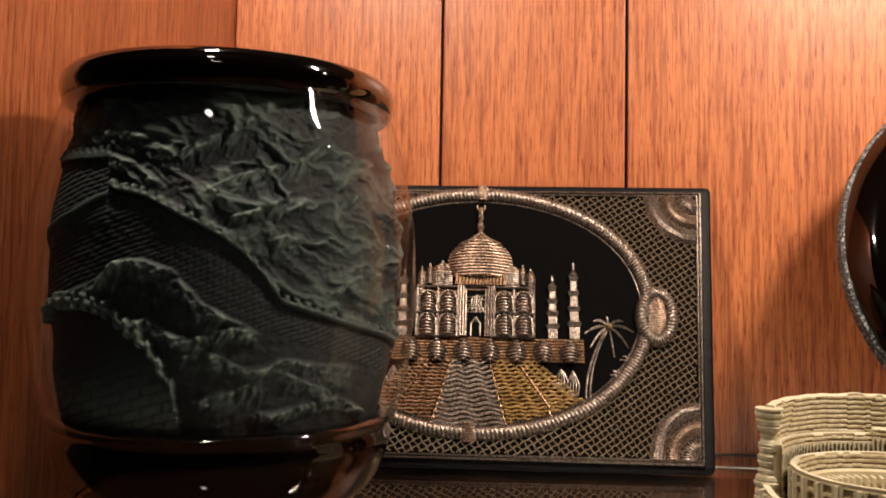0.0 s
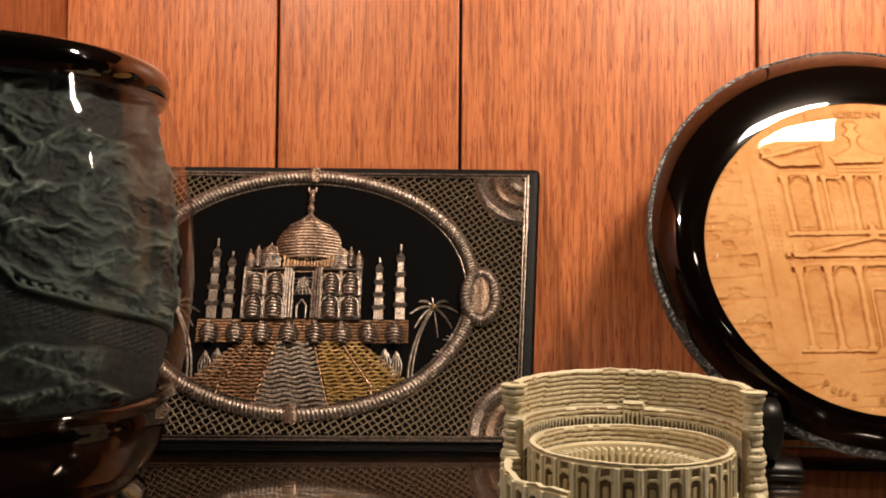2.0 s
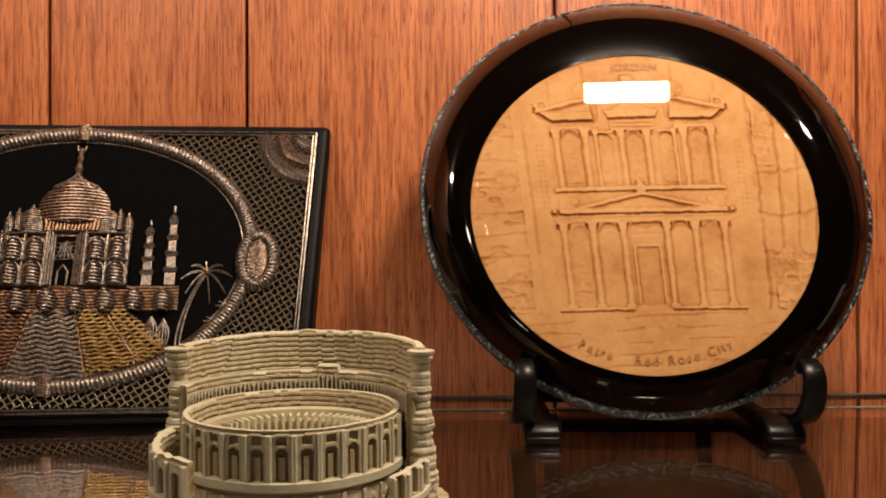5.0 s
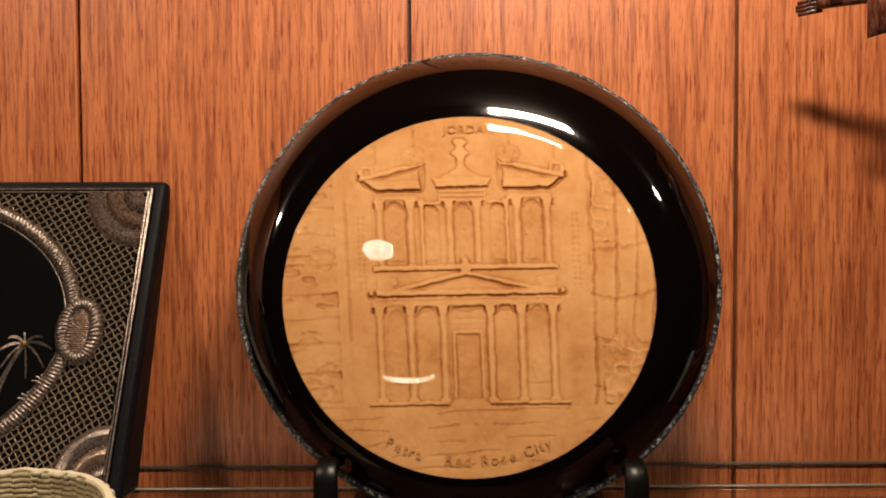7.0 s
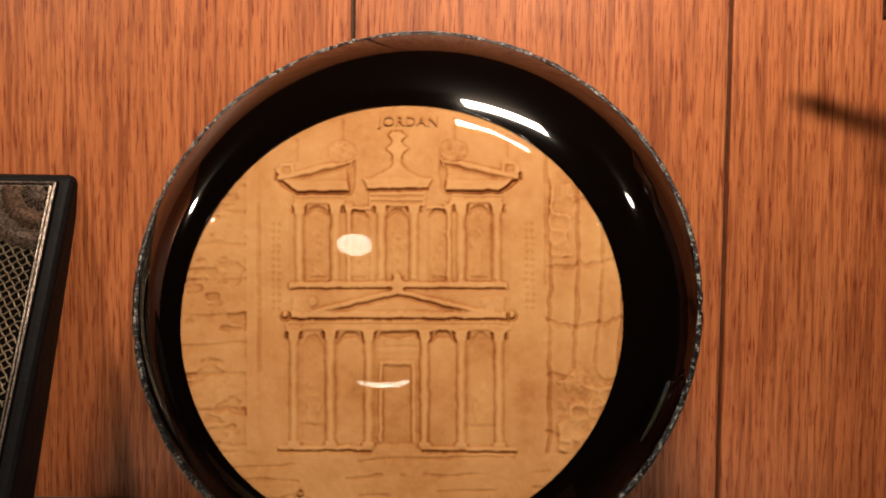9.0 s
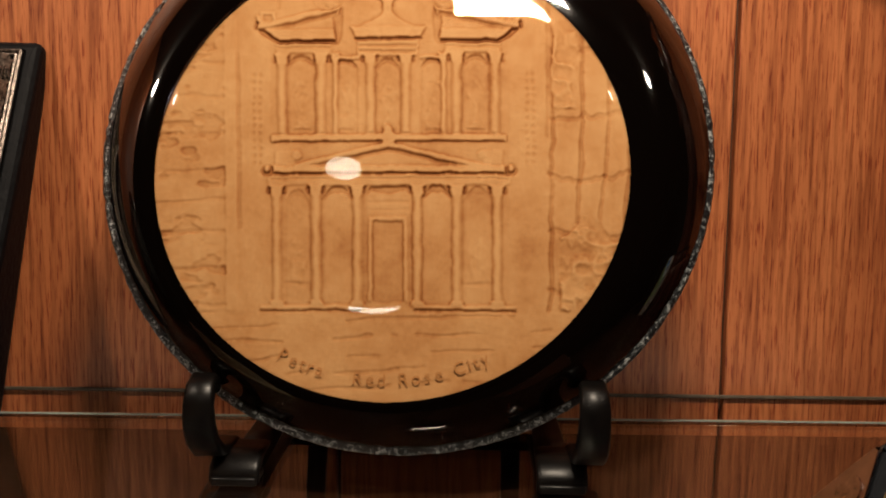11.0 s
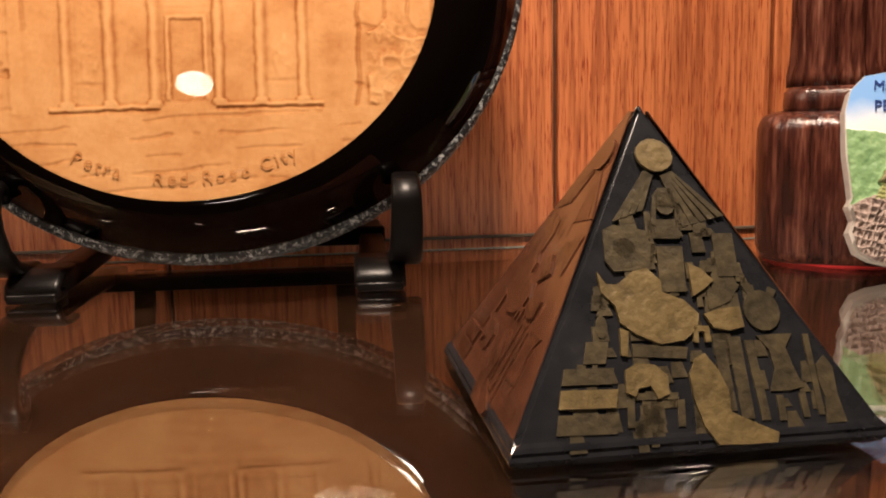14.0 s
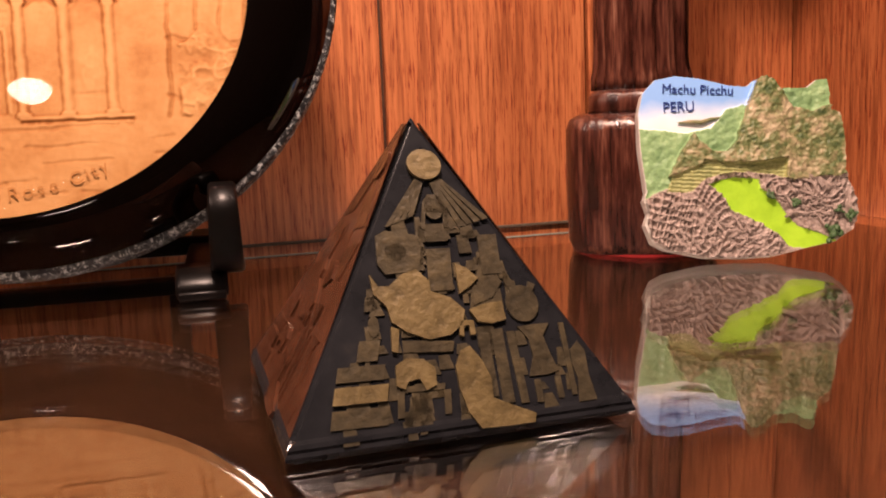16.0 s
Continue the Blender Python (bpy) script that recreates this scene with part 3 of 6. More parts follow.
def filled(name, mat, rows, left, right, v0, v1, wave=0.0, pitch=0.00085, waves=4, lift=-0.0010, label="", bulge=0.0, under=None):
    """Threads laid row over row between two edges; bulge pads the middle."""
    bm = bmesh.new()
    n = max(2, int((v1 - v0) / pitch))
    for k in range(n + 1):
        v = v0 + (v1 - v0) * k / n
        a, b = left(v), right(v)
        if b - a < 0.0006:
            continue
        m = 3 + (16 if wave else int(6 * bool(bulge)))
        pts = [(a + (b - a) * i / m, v + wave * math.sin(waves * 2 * math.pi * i / m + 0.4 * k)) for i in range(m + 1)]
        tube(bm, [(u, lift - bulge * math.sin(math.pi * i / m) ** 0.8, w) for i, (u, w) in enumerate(pts)], pitch * 0.42, 6)
    ob = part(name, bm, mat, under or picture, label)
    ob["kind"] = "stuff"
    return ob


def interp(pts):
    def f(v):
        for (v0, u0), (v1, u1) in zip(pts, pts[1:]):
            if v0 <= v <= v1:
                return u0 + (u1 - u0) * (v - v0) / max(1e-9, v1 - v0)
        return pts[0][1] if v < pts[0][0] else pts[-1][1]
    return f


def medallion(u, v, a, b, wreath=True):
    wreath_ob = None
    if wreath:
        bm = bmesh.new()
        n = 240
        rings = []
        for i in range(n):
            t = 2 * math.pi * i / n
            c = Vector((u + a * math.cos(t), -0.0016, v + b * math.sin(t)))
            out = Vector((math.cos(t) * b, 0, math.sin(t) * a)).normalized()
            rings.append([bm.verts.new(c + 0.0026 * (1 + 0.14 * math.sin(t * 40 + 2 * math.pi * k / 10 * 2)) * (math.cos(2 * math.pi * k / 10) * out + math.sin(2 * math.pi * k / 10) * Vector((0, -1, 0)))) for k in range(10)])
        for i in range(n):
            p, q = rings[i], rings[(i + 1) % n]
            for k in range(10):
                bm.faces.new((p[k], p[(k + 1) % 10], q[(k + 1) % 10], q[k]))
        wreath_ob = part("medallion_wreath", bm, M_SILVER, picture, "wire-wound silver wreath", True)
        a, b = a - 0.0018, b - 0.0018
    filled("medallion", M_COPPER, 0, lambda w: u - a * math.sqrt(max(0, 1 - ((w - v) / b) ** 2)), lambda w: u + a * math.sqrt(max(0, 1 - ((w - v) / b) ** 2)), v - b, v + b, pitch=0.00075, lift=-0.0022, bulge=0.0012, label="copper thread medallion", under=wreath_ob)


def corner_fan(su, sv):
    cu, cv = su * (half - 0.0048), (PIC_H - 0.0048 if sv > 0 else 0.0052)
    fan = None
    for name, mat, r0, r1 in (("fan_outer", M_SILVER, 0.0150, 0.0215), ("fan_middle", M_COPPER, 0.0085, 0.0145), ("fan_inner", M_SILVER, 0.0015, 0.0080)):
        bm = bmesh.new()
        n = int(0.5 * math.pi * (r0 + r1) / 2 / 0.0007)
        for i in range(n + 1):
            t = 0.5 * math.pi * i / n
            d = Vector((-su * math.cos(t), -sv * math.sin(t)))
            m = 4
            tube(bm, [(cu + d.x * (r0 + (r1 - r0) * k / m), -0.0010 - 0.0016 * math.sin(math.pi * k / m), cv + d.y * (r0 + (r1 - r0) * k / m)) for k in range(m + 1)], 0.00036, 5)
        ob = part(name, bm, mat, fan or picture)
        ob["kind"] = "stuff"
        fan = fan or ob


def minaret(u, v0, v1, w):
    h = v1 - v0
    bm = bmesh.new()
    for k in range(4):
        a, b = v0 + h * (0.02 + 0.20 * k), v0 + h * (0.02 + 0.20 * k + 0.145)
        ww = w * (1 - 0.13 * k)
        m = 5
        for i in range(m):
            uu = u - ww / 2 + ww * (i + 0.5) / m
            strand(bm, [(uu, a), (uu, (a + b) / 2), (uu, b)], ww / m * 0.5, -0.0016, 5)
        for j, s in enumerate((1.25, 1.42, 1.2)):
            strand(bm, [(u - ww * s / 2, b + 0.0006 + 0.0007 * j), (u, b + 0.0004 + 0.0007 * j), (u + ww * s / 2, b + 0.0006 + 0.0007 * j)], 0.00040, -0.0018, 5)
    top = v0 + h * 0.82
    for j in range(5):
        t = j / 4
        r = w * 0.42 * math.cos(t * 1.45)
        strand(bm, [(u - r, top + 0.0006 * j), (u + r, top + 0.0006 * j)], 0.00042, -0.0018, 5)
    strand(bm, [(u, top + 0.003), (u, v1)], 0.0005, -0.0016, 5)
    part("minaret", bm, M_SILVER, picture, "silver thread minaret")["kind"] = "stuff"


def palm(u0, v0, u1, v1, side):
    bm = bmesh.new()
    n = 14
    for off in (-0.0008, 0.0008):
        strand(bm, [(u0 + (u1 - u0) * (i / n) ** 2 + off * (1 - 0.5 * i / n), v0 + (v1 - v0) * i / n) for i in range(n + 1)], 0.00045, -0.0008, 5)
    for ang, length in ((10, 0.011), (45, 0.009), (95, 0.008), (135, 0.009), (172, 0.010), (-28, 0.0095), (-75, 0.0085), (208, 0.009)):
        t = math.radians(ang)
        for s in (0.0, 0.0006):
            pts = []
            for i in range(7):
                q = i / 6
                pts.append((u1 + side * math.cos(t) * length * q, v1 + math.sin(t) * length * q - 0.0042 * q * q + s * math.sin(math.pi * q)))
            strand(bm, pts, 0.00028, -0.0009, 5)
    tree = part("palm", bm, M_SILVER, picture, "silver thread palm tree")
    nut = bmesh.new()
    bmesh.ops.create_icosphere(nut, subdivisions=2, radius=0.0014)
    nut.transform(Matrix.Translation((u1, -0.0012, v1)))
    part("palm_heart", nut, M_GOLD, tree, "gold bead", True)
    for du, dv in ((0.0085, -0.014), (0.0040, -0.020)):
        bm = bmesh.new()
        for ang in (20, 60, 95, 130, 165):
            t = math.radians(ang)
            strand(bm, [(u1 + side * du, v1 + dv), (u1 + side * du + 0.0022 * math.cos(t), v1 + dv + 0.0026 * math.sin(t)), (u1 + side * du + 0.0040 * math.cos(t), v1 + dv + 0.0030 * math.sin(t))], 0.0003, -0.0008, 5)
        part("grass_tuft", bm, M_SILVER, tree)
    for du, dv, r in ((-0.0055, 0.0050, 0.0052), (-0.0100, 0.0068, 0.0042)):
        bm = bmesh.new()
        for i in range(-2, 3):
            pts = [(u0 + side * (du + 0.0011 * i * math.sin(math.pi * (0.15 + 0.85 * k / 6))), v0 + dv - r + 2 * r * k / 6) for k in range(7)]
            strand(bm, pts, 0.00028, -0.0010, 5)
        part("bush", bm, M_SILVER, picture)


def kiosk(u, v, w, h):
    """A small domed turret: padded stripes with a dome and finial."""
    tower = filled("turret", M_SILVER, 0, lambda q: u - w / 2, lambda q: u + w / 2, v, v + h * 0.55, pitch=0.0008, bulge=0.0012, lift=-0.0012)
    filled("turret_dome", M_COPPER, 0, lambda q: u - w * 0.5 * math.sqrt(max(0, 1 - ((q - v - h * 0.58) / (h * 0.30)) ** 2)), lambda q: u + w * 0.5 * math.sqrt(max(0, 1 - ((q - v - h * 0.58) / (h * 0.30)) ** 2)), v + h * 0.58, v + h * 0.87, pitch=0.0007, bulge=0.0010, lift=-0.0012, under=tower)
    bm = bmesh.new()
    strand(bm, [(u, v + h * 0.85), (u, v + h)], lambda t: 0.0006 - 0.0003 * t, -0.0014, 5)
    part("finial", bm, M_SILVER, tower)


border()
lattice()
oval_cord()
medallion(OV_A + 0.0030, 0.0602, 0.0064, 0.0098)
medallion(-OV_A - 0.0030, 0.0602, 0.0064, 0.0098)
medallion(0.0015, OV_V + OV_B, 0.0030, 0.0038, False)
medallion(-0.0020, OV_V - OV_B, 0.0032, 0.0042, False)
for su in (-1, 1):
    for sv in (-1, 1):
        corner_fan(su, sv)
# palace: body, doorway, dome, spire
filled("palace_wall", M_BRONZE, 0, lambda v: -0.0240, lambda v: 0.0228, 0.0505, 0.0715, pitch=0.0011, lift=-0.0010, label="silver thread palace wall")
for uc in (-0.0195, -0.0115, 0.0108, 0.0185):
    for vc in (0.0555, 0.0650):
        filled("alcove", M_SILVER, 0, lambda q, c=uc, w=vc: c - 0.0028 * math.sqrt(max(0.05, 1 - (max(0, q - w) / 0.0040) ** 2)), lambda q, c=uc, w=vc: c + 0.0028 * math.sqrt(max(0.05, 1 - (max(0, q - w) / 0.0040) ** 2)), vc - 0.0040, vc + 0.0038, pitch=0.0012, bulge=0.0026, lift=-0.0016)
frames = bmesh.new()
for uc in (-0.0195, -0.0115, 0.0108, 0.0185):
    for vc in (0.0555, 0.0650):
        strand(frames, [(uc + 0.0036 * math.cos(t), vc + (0.0046 * math.sin(t) if math.sin(t) > 0 else -0.0046)) for t in [math.pi * k / 10 for k in range(-1, 12)]], 0.00042, -0.0022, 5)
for u in (-0.0238, -0.0155, -0.0075, 0.0068, 0.0147, 0.0226):
    strand(frames, [(u, 0.0505), (u, 0.0610), (u, 0.0720)], 0.0006, -0.0020, 6)
for v in (0.0506, 0.0603, 0.0712):
    strand(frames, [(-0.0243, v), (-0.0080, v + 0.0002)], 0.0005, -0.0024, 5)
    strand(frames, [(0.0072, v + 0.0002), (0.0230, v)], 0.0005, -0.0024, 5)
part("alcove_frames", frames, M_SILVER, picture, "silver thread arches and pilasters")["kind"] = "stuff"
portal = bmesh.new()
for inset in (0.0, 0.0011, 0.0022):
    strand(portal, [(-0.0066 + inset, 0.0508), (-0.0066 + inset, 0.0728 - inset), (0.0058 - inset, 0.0728 - inset), (0.0058 - inset, 0.0508)], 0.0005, -0.0022, 5)
part("portal", portal, M_SILVER, picture, "framed doorway in silver thread")
part("doorway", box(bmesh.new(), -0.0044, 0.0036, -0.0019, -0.0010, 0.0508, 0.0700), M_VELVET, picture, "dark doorway")
arch = bmesh.new()
for k in range(5):
    strand(arch, [(-0.0040 + 0.0018 * k, 0.0605), (-0.0004 + 0.0009 * (k - 2), 0.0640), (-0.0020 + 0.0010 * k, 0.0680 - 0.0006 * abs(k - 2))], 0.00033, -0.0022, 5)
    strand(arch, [(-0.0042, 0.0605 + 0.0016 * k), (0.0034, 0.0612 + 0.0016 * k)], 0.00030, -0.0022, 5)
for s in (-1, 1):
    strand(arch, [(-0.0004 + s * 0.0018, 0.0508), (-0.0004 + s * 0.0018, 0.0560), (-0.0004, 0.0585)], 0.0004, -0.0022, 5)
part("arch_tracery", arch, M_SILVER, picture)
dome_half = lambda v: 0.0130 * math.sqrt(max(0.0, 1 - ((v - 0.0820) / 0.0102) ** 2))
filled("dome", M_COPPER, 0, lambda v: 0.0010 - dome_half(v), lambda v: 0.0010 + dome_half(v), 0.0762, 0.0908, pitch=0.00125, lift=-0.0014, bulge=0.0034, label="padded copper thread dome")
drum = bmesh.new()
for i in range(15):
    u = -0.0085 + 0.019 * i / 14
    strand(drum, [(u, 0.0722), (u + 0.0004, 0.0745), (u, 0.0770)], 0.0007, -0.0024, 6)
part("drum", drum, M_BRONZE, picture, "bronze bead drum under the dome")["kind"] = "stuff"
spire = bmesh.new()
strand(spire, [(0.0010, 0.0915 + 0.00153 * k) for k in range(11)], lambda t: (0.0030, 0.0022, 0.0014, 0.0010, 0.0016, 0.0013, 0.0008, 0.0013, 0.0009, 0.0012, 0.0007)[min(10, int(t * 10.99))], -0.0018, 8)
for s in (-1, 1):
    strand(spire, [(0.0010, 0.1050), (0.0010 + s * 0.0014, 0.1062), (0.0010 + s * 0.0016, 0.1080)], 0.0004, -0.0018, 5)
    strand(spire, [(0.0010 + s * 0.0082, 0.0898), (0.0010 + s * 0.0040, 0.0918), (0.0010, 0.0950)], 0.0006, -0.0030, 5)
    strand(spire, [(0.0010 + s * 0.0050, 0.0900), (0.0010 + s * 0.0024, 0.0922), (0.0010, 0.0950)], 0.0006, -0.0034, 5)
part("spire", spire, M_COPPER, picture, "bronze thread spire")
for u, v, w, h in ((-0.0142, 0.0712, 0.0082, 0.0118), (0.0130, 0.0712, 0.0082, 0.0112), (-0.0225, 0.0690, 0.0034, 0.0112), (0.0215, 0.0690, 0.0034, 0.0108), (-0.0193, 0.0730, 0.0026, 0.0086), (0.0182, 0.0730, 0.0026, 0.0084)):
    kiosk(u, v, w, h)
minaret(-0.0359, 0.0500, 0.0845, 0.0040)
minaret(0.0385, 0.0500, 0.0825, 0.0040)
minaret(-0.0295, 0.0500, 0.0790, 0.0038)
minaret(0.0300, 0.0500, 0.0765, 0.0038)
# plinth with padded bosses
filled("plinth", M_BRONZE, 0, lambda v: -0.0410, lambda v: 0.0420, 0.0415, 0.0500, pitch=0.0012, lift=-0.0008, label="silver thread terrace")
for i in range(8):
    u = -0.0360 + 0.0725 * i / 7
    filled("boss", M_SILVER, 0, lambda q, c=u: c - 0.0036 * math.sqrt(max(0.05, 1 - ((q - 0.0446) / 0.0042) ** 2)), lambda q, c=u: c + 0.0036 * math.sqrt(max(0.05, 1 - ((q - 0.0446) / 0.0042) ** 2)), 0.0410, 0.0484, pitch=0.0012, bulge=0.0032, lift=-0.0014)
# the garden: stairs of wavy threads between two brown and two gold beds
OUT_L, IN_L = interp([(0.0240, -0.0445), (0.0420, -0.0233)]), interp([(0.0150, -0.0170), (0.0420, -0.0093)])
OUT_R, IN_R = interp([(0.0240, 0.0440), (0.0420, 0.0235)]), interp([(0.0150, 0.0120), (0.0420, 0.0050)])


def clip_left(f):
    return lambda v: max(f(v), -(OV_A - 0.0040) * math.sqrt(max(0.0, 1 - ((v - OV_V) / (OV_B - 0.0034)) ** 2)))


def clip_right(f):
    return lambda v: min(f(v), (OV_A - 0.0040) * math.sqrt(max(0.0, 1 - ((v - OV_V) / (OV_B - 0.0034)) ** 2)))


MID_L = lambda v: 0.5 * (OUT_L(v) + IN_L(v)) - 0.0010
MID_R = lambda v: 0.5 * (OUT_R(v) + IN_R(v)) + 0.0010
filled("garden_bed", M_BRONZE, 0, clip_left(OUT_L), lambda v: MID_L(v) - 0.0006, 0.0195, 0.0410, wave=0.00022, pitch=0.0014, waves=3, label="brown bronze thread bed")
filled("garden_bed", M_BRONZE, 0, clip_left(lambda v: MID_L(v) + 0.0006), lambda v: IN_L(v) - 0.0008, 0.0160, 0.0410, wave=0.00022, pitch=0.0014, waves=3, label="brown bronze thread bed")
filled("stairs", M_SILVER, 0, IN_L, IN_R, 0.0150, 0.0405, wave=0.00055, pitch=0.0018, waves=2.5, label="wavy silver thread steps")
filled("garden_bed", M_GOLD, 0, lambda v: IN_R(v) + 0.0008, clip_right(lambda v: MID_R(v) - 0.0006), 0.0160, 0.0410, wave=0.00028, pitch=0.0014, waves=3, label="bright gold thread bed")
filled("garden_bed", M_GOLD, 0, lambda v: MID_R(v) + 0.0006, clip_right(OUT_R), 0.0195, 0.0410, wave=0.00028, pitch=0.0014, waves=3, label="bright gold thread bed")
lines = bmesh.new()
for f in (IN_L, IN_R, MID_L, MID_R):
    strand(lines, [(f(v), v) for v in [0.0165 + 0.0245 * i / 40 for i in range(41)]], lambda t: 0.00055 * (1 + 0.3 * math.sin(t * 190)), -0.0014, 5)
part("bed_edging", lines, M_BRONZE, picture)
palm(0.0430, 0.0275, 0.0525, 0.0560, 1)
palm(-0.0420, 0.0275, -0.0505, 0.0560, -1)
# the padded picture is not quite squared up: it narrows to its foot
for ob in picture.children_recursive:
    co = np.empty(len(ob.data.vertices) * 3)
    ob.data.vertices.foreach_get("co", co)
    co = co.reshape(-1, 3)
    co[:, 0] -= 0.0085 * np.clip(1 - co[:, 2] / PIC_H, 0, 1) * np.clip((co[:, 0] - 0.045) / 0.05, 0, 1)
    ob.data.vertices.foreach_set("co", co.ravel())
    ob.data.update()


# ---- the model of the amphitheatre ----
# brown wash and the shade of openings, both put into the colour by depth
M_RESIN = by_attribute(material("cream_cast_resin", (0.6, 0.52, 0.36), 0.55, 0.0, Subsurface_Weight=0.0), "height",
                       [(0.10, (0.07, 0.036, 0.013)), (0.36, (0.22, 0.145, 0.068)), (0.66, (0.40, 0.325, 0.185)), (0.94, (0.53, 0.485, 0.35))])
model = thing("amphitheatre_model", on_shelf(0.0795, 0.2035, -10), "cream resin souvenir model of a ruined Roman amphitheatre", "model")


def ring_wall(name, a0, a1, z0, z1, shape, rx, ry, inner, top, label="", niches=False):
    """A curved wall: outer face carved by shape(angle, height), a top, and an inner face with courses."""
    bm = bmesh.new()
    na, nz = max(40, int((a1 - a0) / math.radians(0.6))), 84
    hs, rows = [], []

    def put(a, r, z, h):
        hs.append(h)
        return bm.verts.new((r * rx * math.cos(a), r * ry * math.sin(a), z))
    for i in range(na + 1):
        a = a0 + (a1 - a0) * i / na
        zt = z1 + top(a)
        col = []
        for j in range(nz + 1):
            z = z0 + (zt - z0) * j / nz
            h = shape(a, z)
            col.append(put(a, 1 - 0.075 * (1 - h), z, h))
        col.append(put(a, 0.965, zt + 0.0005, 0.95))
        col.append(put(a, inner + 0.02, zt + 0.0005, 0.9))
        for j in range(nz, -1, -1):
            z = z0 + (zt - z0) * j / nz
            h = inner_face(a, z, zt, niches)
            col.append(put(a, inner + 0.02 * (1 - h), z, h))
        rows.append(col)
    whole = abs(a1 - a0 - 2 * math.pi) < 1e-5
    for p, q in zip(rows, rows[1:]):
        for k in range(len(p) - 1):
            bm.faces.new((p[k], q[k], q[k + 1], p[k + 1]))
    if not whole:
        bm.faces.new(rows[0])
        bm.faces.new(rows[-1][::-1])
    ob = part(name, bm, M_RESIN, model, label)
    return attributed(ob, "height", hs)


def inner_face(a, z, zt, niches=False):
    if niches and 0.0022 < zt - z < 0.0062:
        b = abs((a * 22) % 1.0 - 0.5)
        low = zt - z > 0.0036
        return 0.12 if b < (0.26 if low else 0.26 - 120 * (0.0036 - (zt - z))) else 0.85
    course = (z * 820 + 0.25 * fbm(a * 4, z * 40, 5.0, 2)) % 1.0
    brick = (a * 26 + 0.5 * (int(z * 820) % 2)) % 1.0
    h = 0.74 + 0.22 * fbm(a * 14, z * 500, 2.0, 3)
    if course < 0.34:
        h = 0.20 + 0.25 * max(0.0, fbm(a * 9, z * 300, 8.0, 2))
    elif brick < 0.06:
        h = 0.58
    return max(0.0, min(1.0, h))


def arcade(storeys, bays, a_off=0.0):
    """Storeys of arched openings between half columns, with a cornice over each."""
    def f(a, z):
        for z0, z1, kind in storeys:
            if z0 <= z < z1:
                t = (z - z0) / (z1 - z0)
                b = ((a - a_off) / (2 * math.pi) * bays) % 1.0
                x = abs(b - 0.5)
                h = 0.66 + 0.06 * fbm(a * 20, z * 700, 3.0, 3)
                if t > 0.90 or t < 0.04:
                    return 1.0
                if t > 0.84:
                    return 0.45
                if x > 0.40:
                    return 0.92 - 1.2 * abs(x - 0.45)
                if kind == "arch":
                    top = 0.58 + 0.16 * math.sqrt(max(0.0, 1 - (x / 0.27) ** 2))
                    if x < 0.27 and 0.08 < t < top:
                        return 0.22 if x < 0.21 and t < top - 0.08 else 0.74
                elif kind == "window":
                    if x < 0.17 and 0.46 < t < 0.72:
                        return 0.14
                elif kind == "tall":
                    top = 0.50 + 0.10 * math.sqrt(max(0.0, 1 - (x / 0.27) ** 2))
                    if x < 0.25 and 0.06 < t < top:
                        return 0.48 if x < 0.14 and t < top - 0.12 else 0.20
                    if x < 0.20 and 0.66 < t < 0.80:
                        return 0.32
                return max(0, min(1, h))
        return 0.7
    return f


def ragged(amount, seed):
    return lambda a: amount * fbm(a * 3.0, seed, 0.5, 4)


# base, outer low arcade, tall rear wall with its broken ends, inner ring, seating
base = bmesh.new()
lathe([(0.0, 0.0), (1.0, 0.0), (1.03, 0.002), (1.02, 0.0085), (0.99, 0.0105), (0.80, 0.0110)], 120, sx=0.0335, sy=0.0325, bm=base)
for v in base.verts:
    if v.co.xy.length > 0.02:
        k = 1 + 0.02 * fbm(v.co.x * 300, v.co.y * 300, v.co.z * 300, 3)
        v.co.x *= k
        v.co.y *= k
ob = part("base", base, M_RESIN, model, "rough cream base")
attributed(ob, "height", [max(0.2, 0.66 + 0.5 * fbm(v.co.x * 500, v.co.y * 500, v.co.z * 500, 3)) for v in ob.data.vertices])
back0, back1 = math.radians(8), math.radians(172)
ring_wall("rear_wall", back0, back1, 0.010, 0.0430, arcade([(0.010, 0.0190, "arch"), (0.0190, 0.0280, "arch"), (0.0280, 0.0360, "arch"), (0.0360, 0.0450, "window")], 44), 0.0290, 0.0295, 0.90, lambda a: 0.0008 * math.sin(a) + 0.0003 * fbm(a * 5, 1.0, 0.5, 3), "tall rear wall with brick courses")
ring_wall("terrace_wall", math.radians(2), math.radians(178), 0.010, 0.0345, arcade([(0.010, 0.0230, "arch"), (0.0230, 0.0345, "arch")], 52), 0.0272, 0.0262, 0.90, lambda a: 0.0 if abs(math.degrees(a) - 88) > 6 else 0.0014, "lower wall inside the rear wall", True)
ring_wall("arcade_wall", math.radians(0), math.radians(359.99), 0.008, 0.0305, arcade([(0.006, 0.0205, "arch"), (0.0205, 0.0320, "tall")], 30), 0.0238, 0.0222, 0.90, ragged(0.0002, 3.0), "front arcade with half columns")
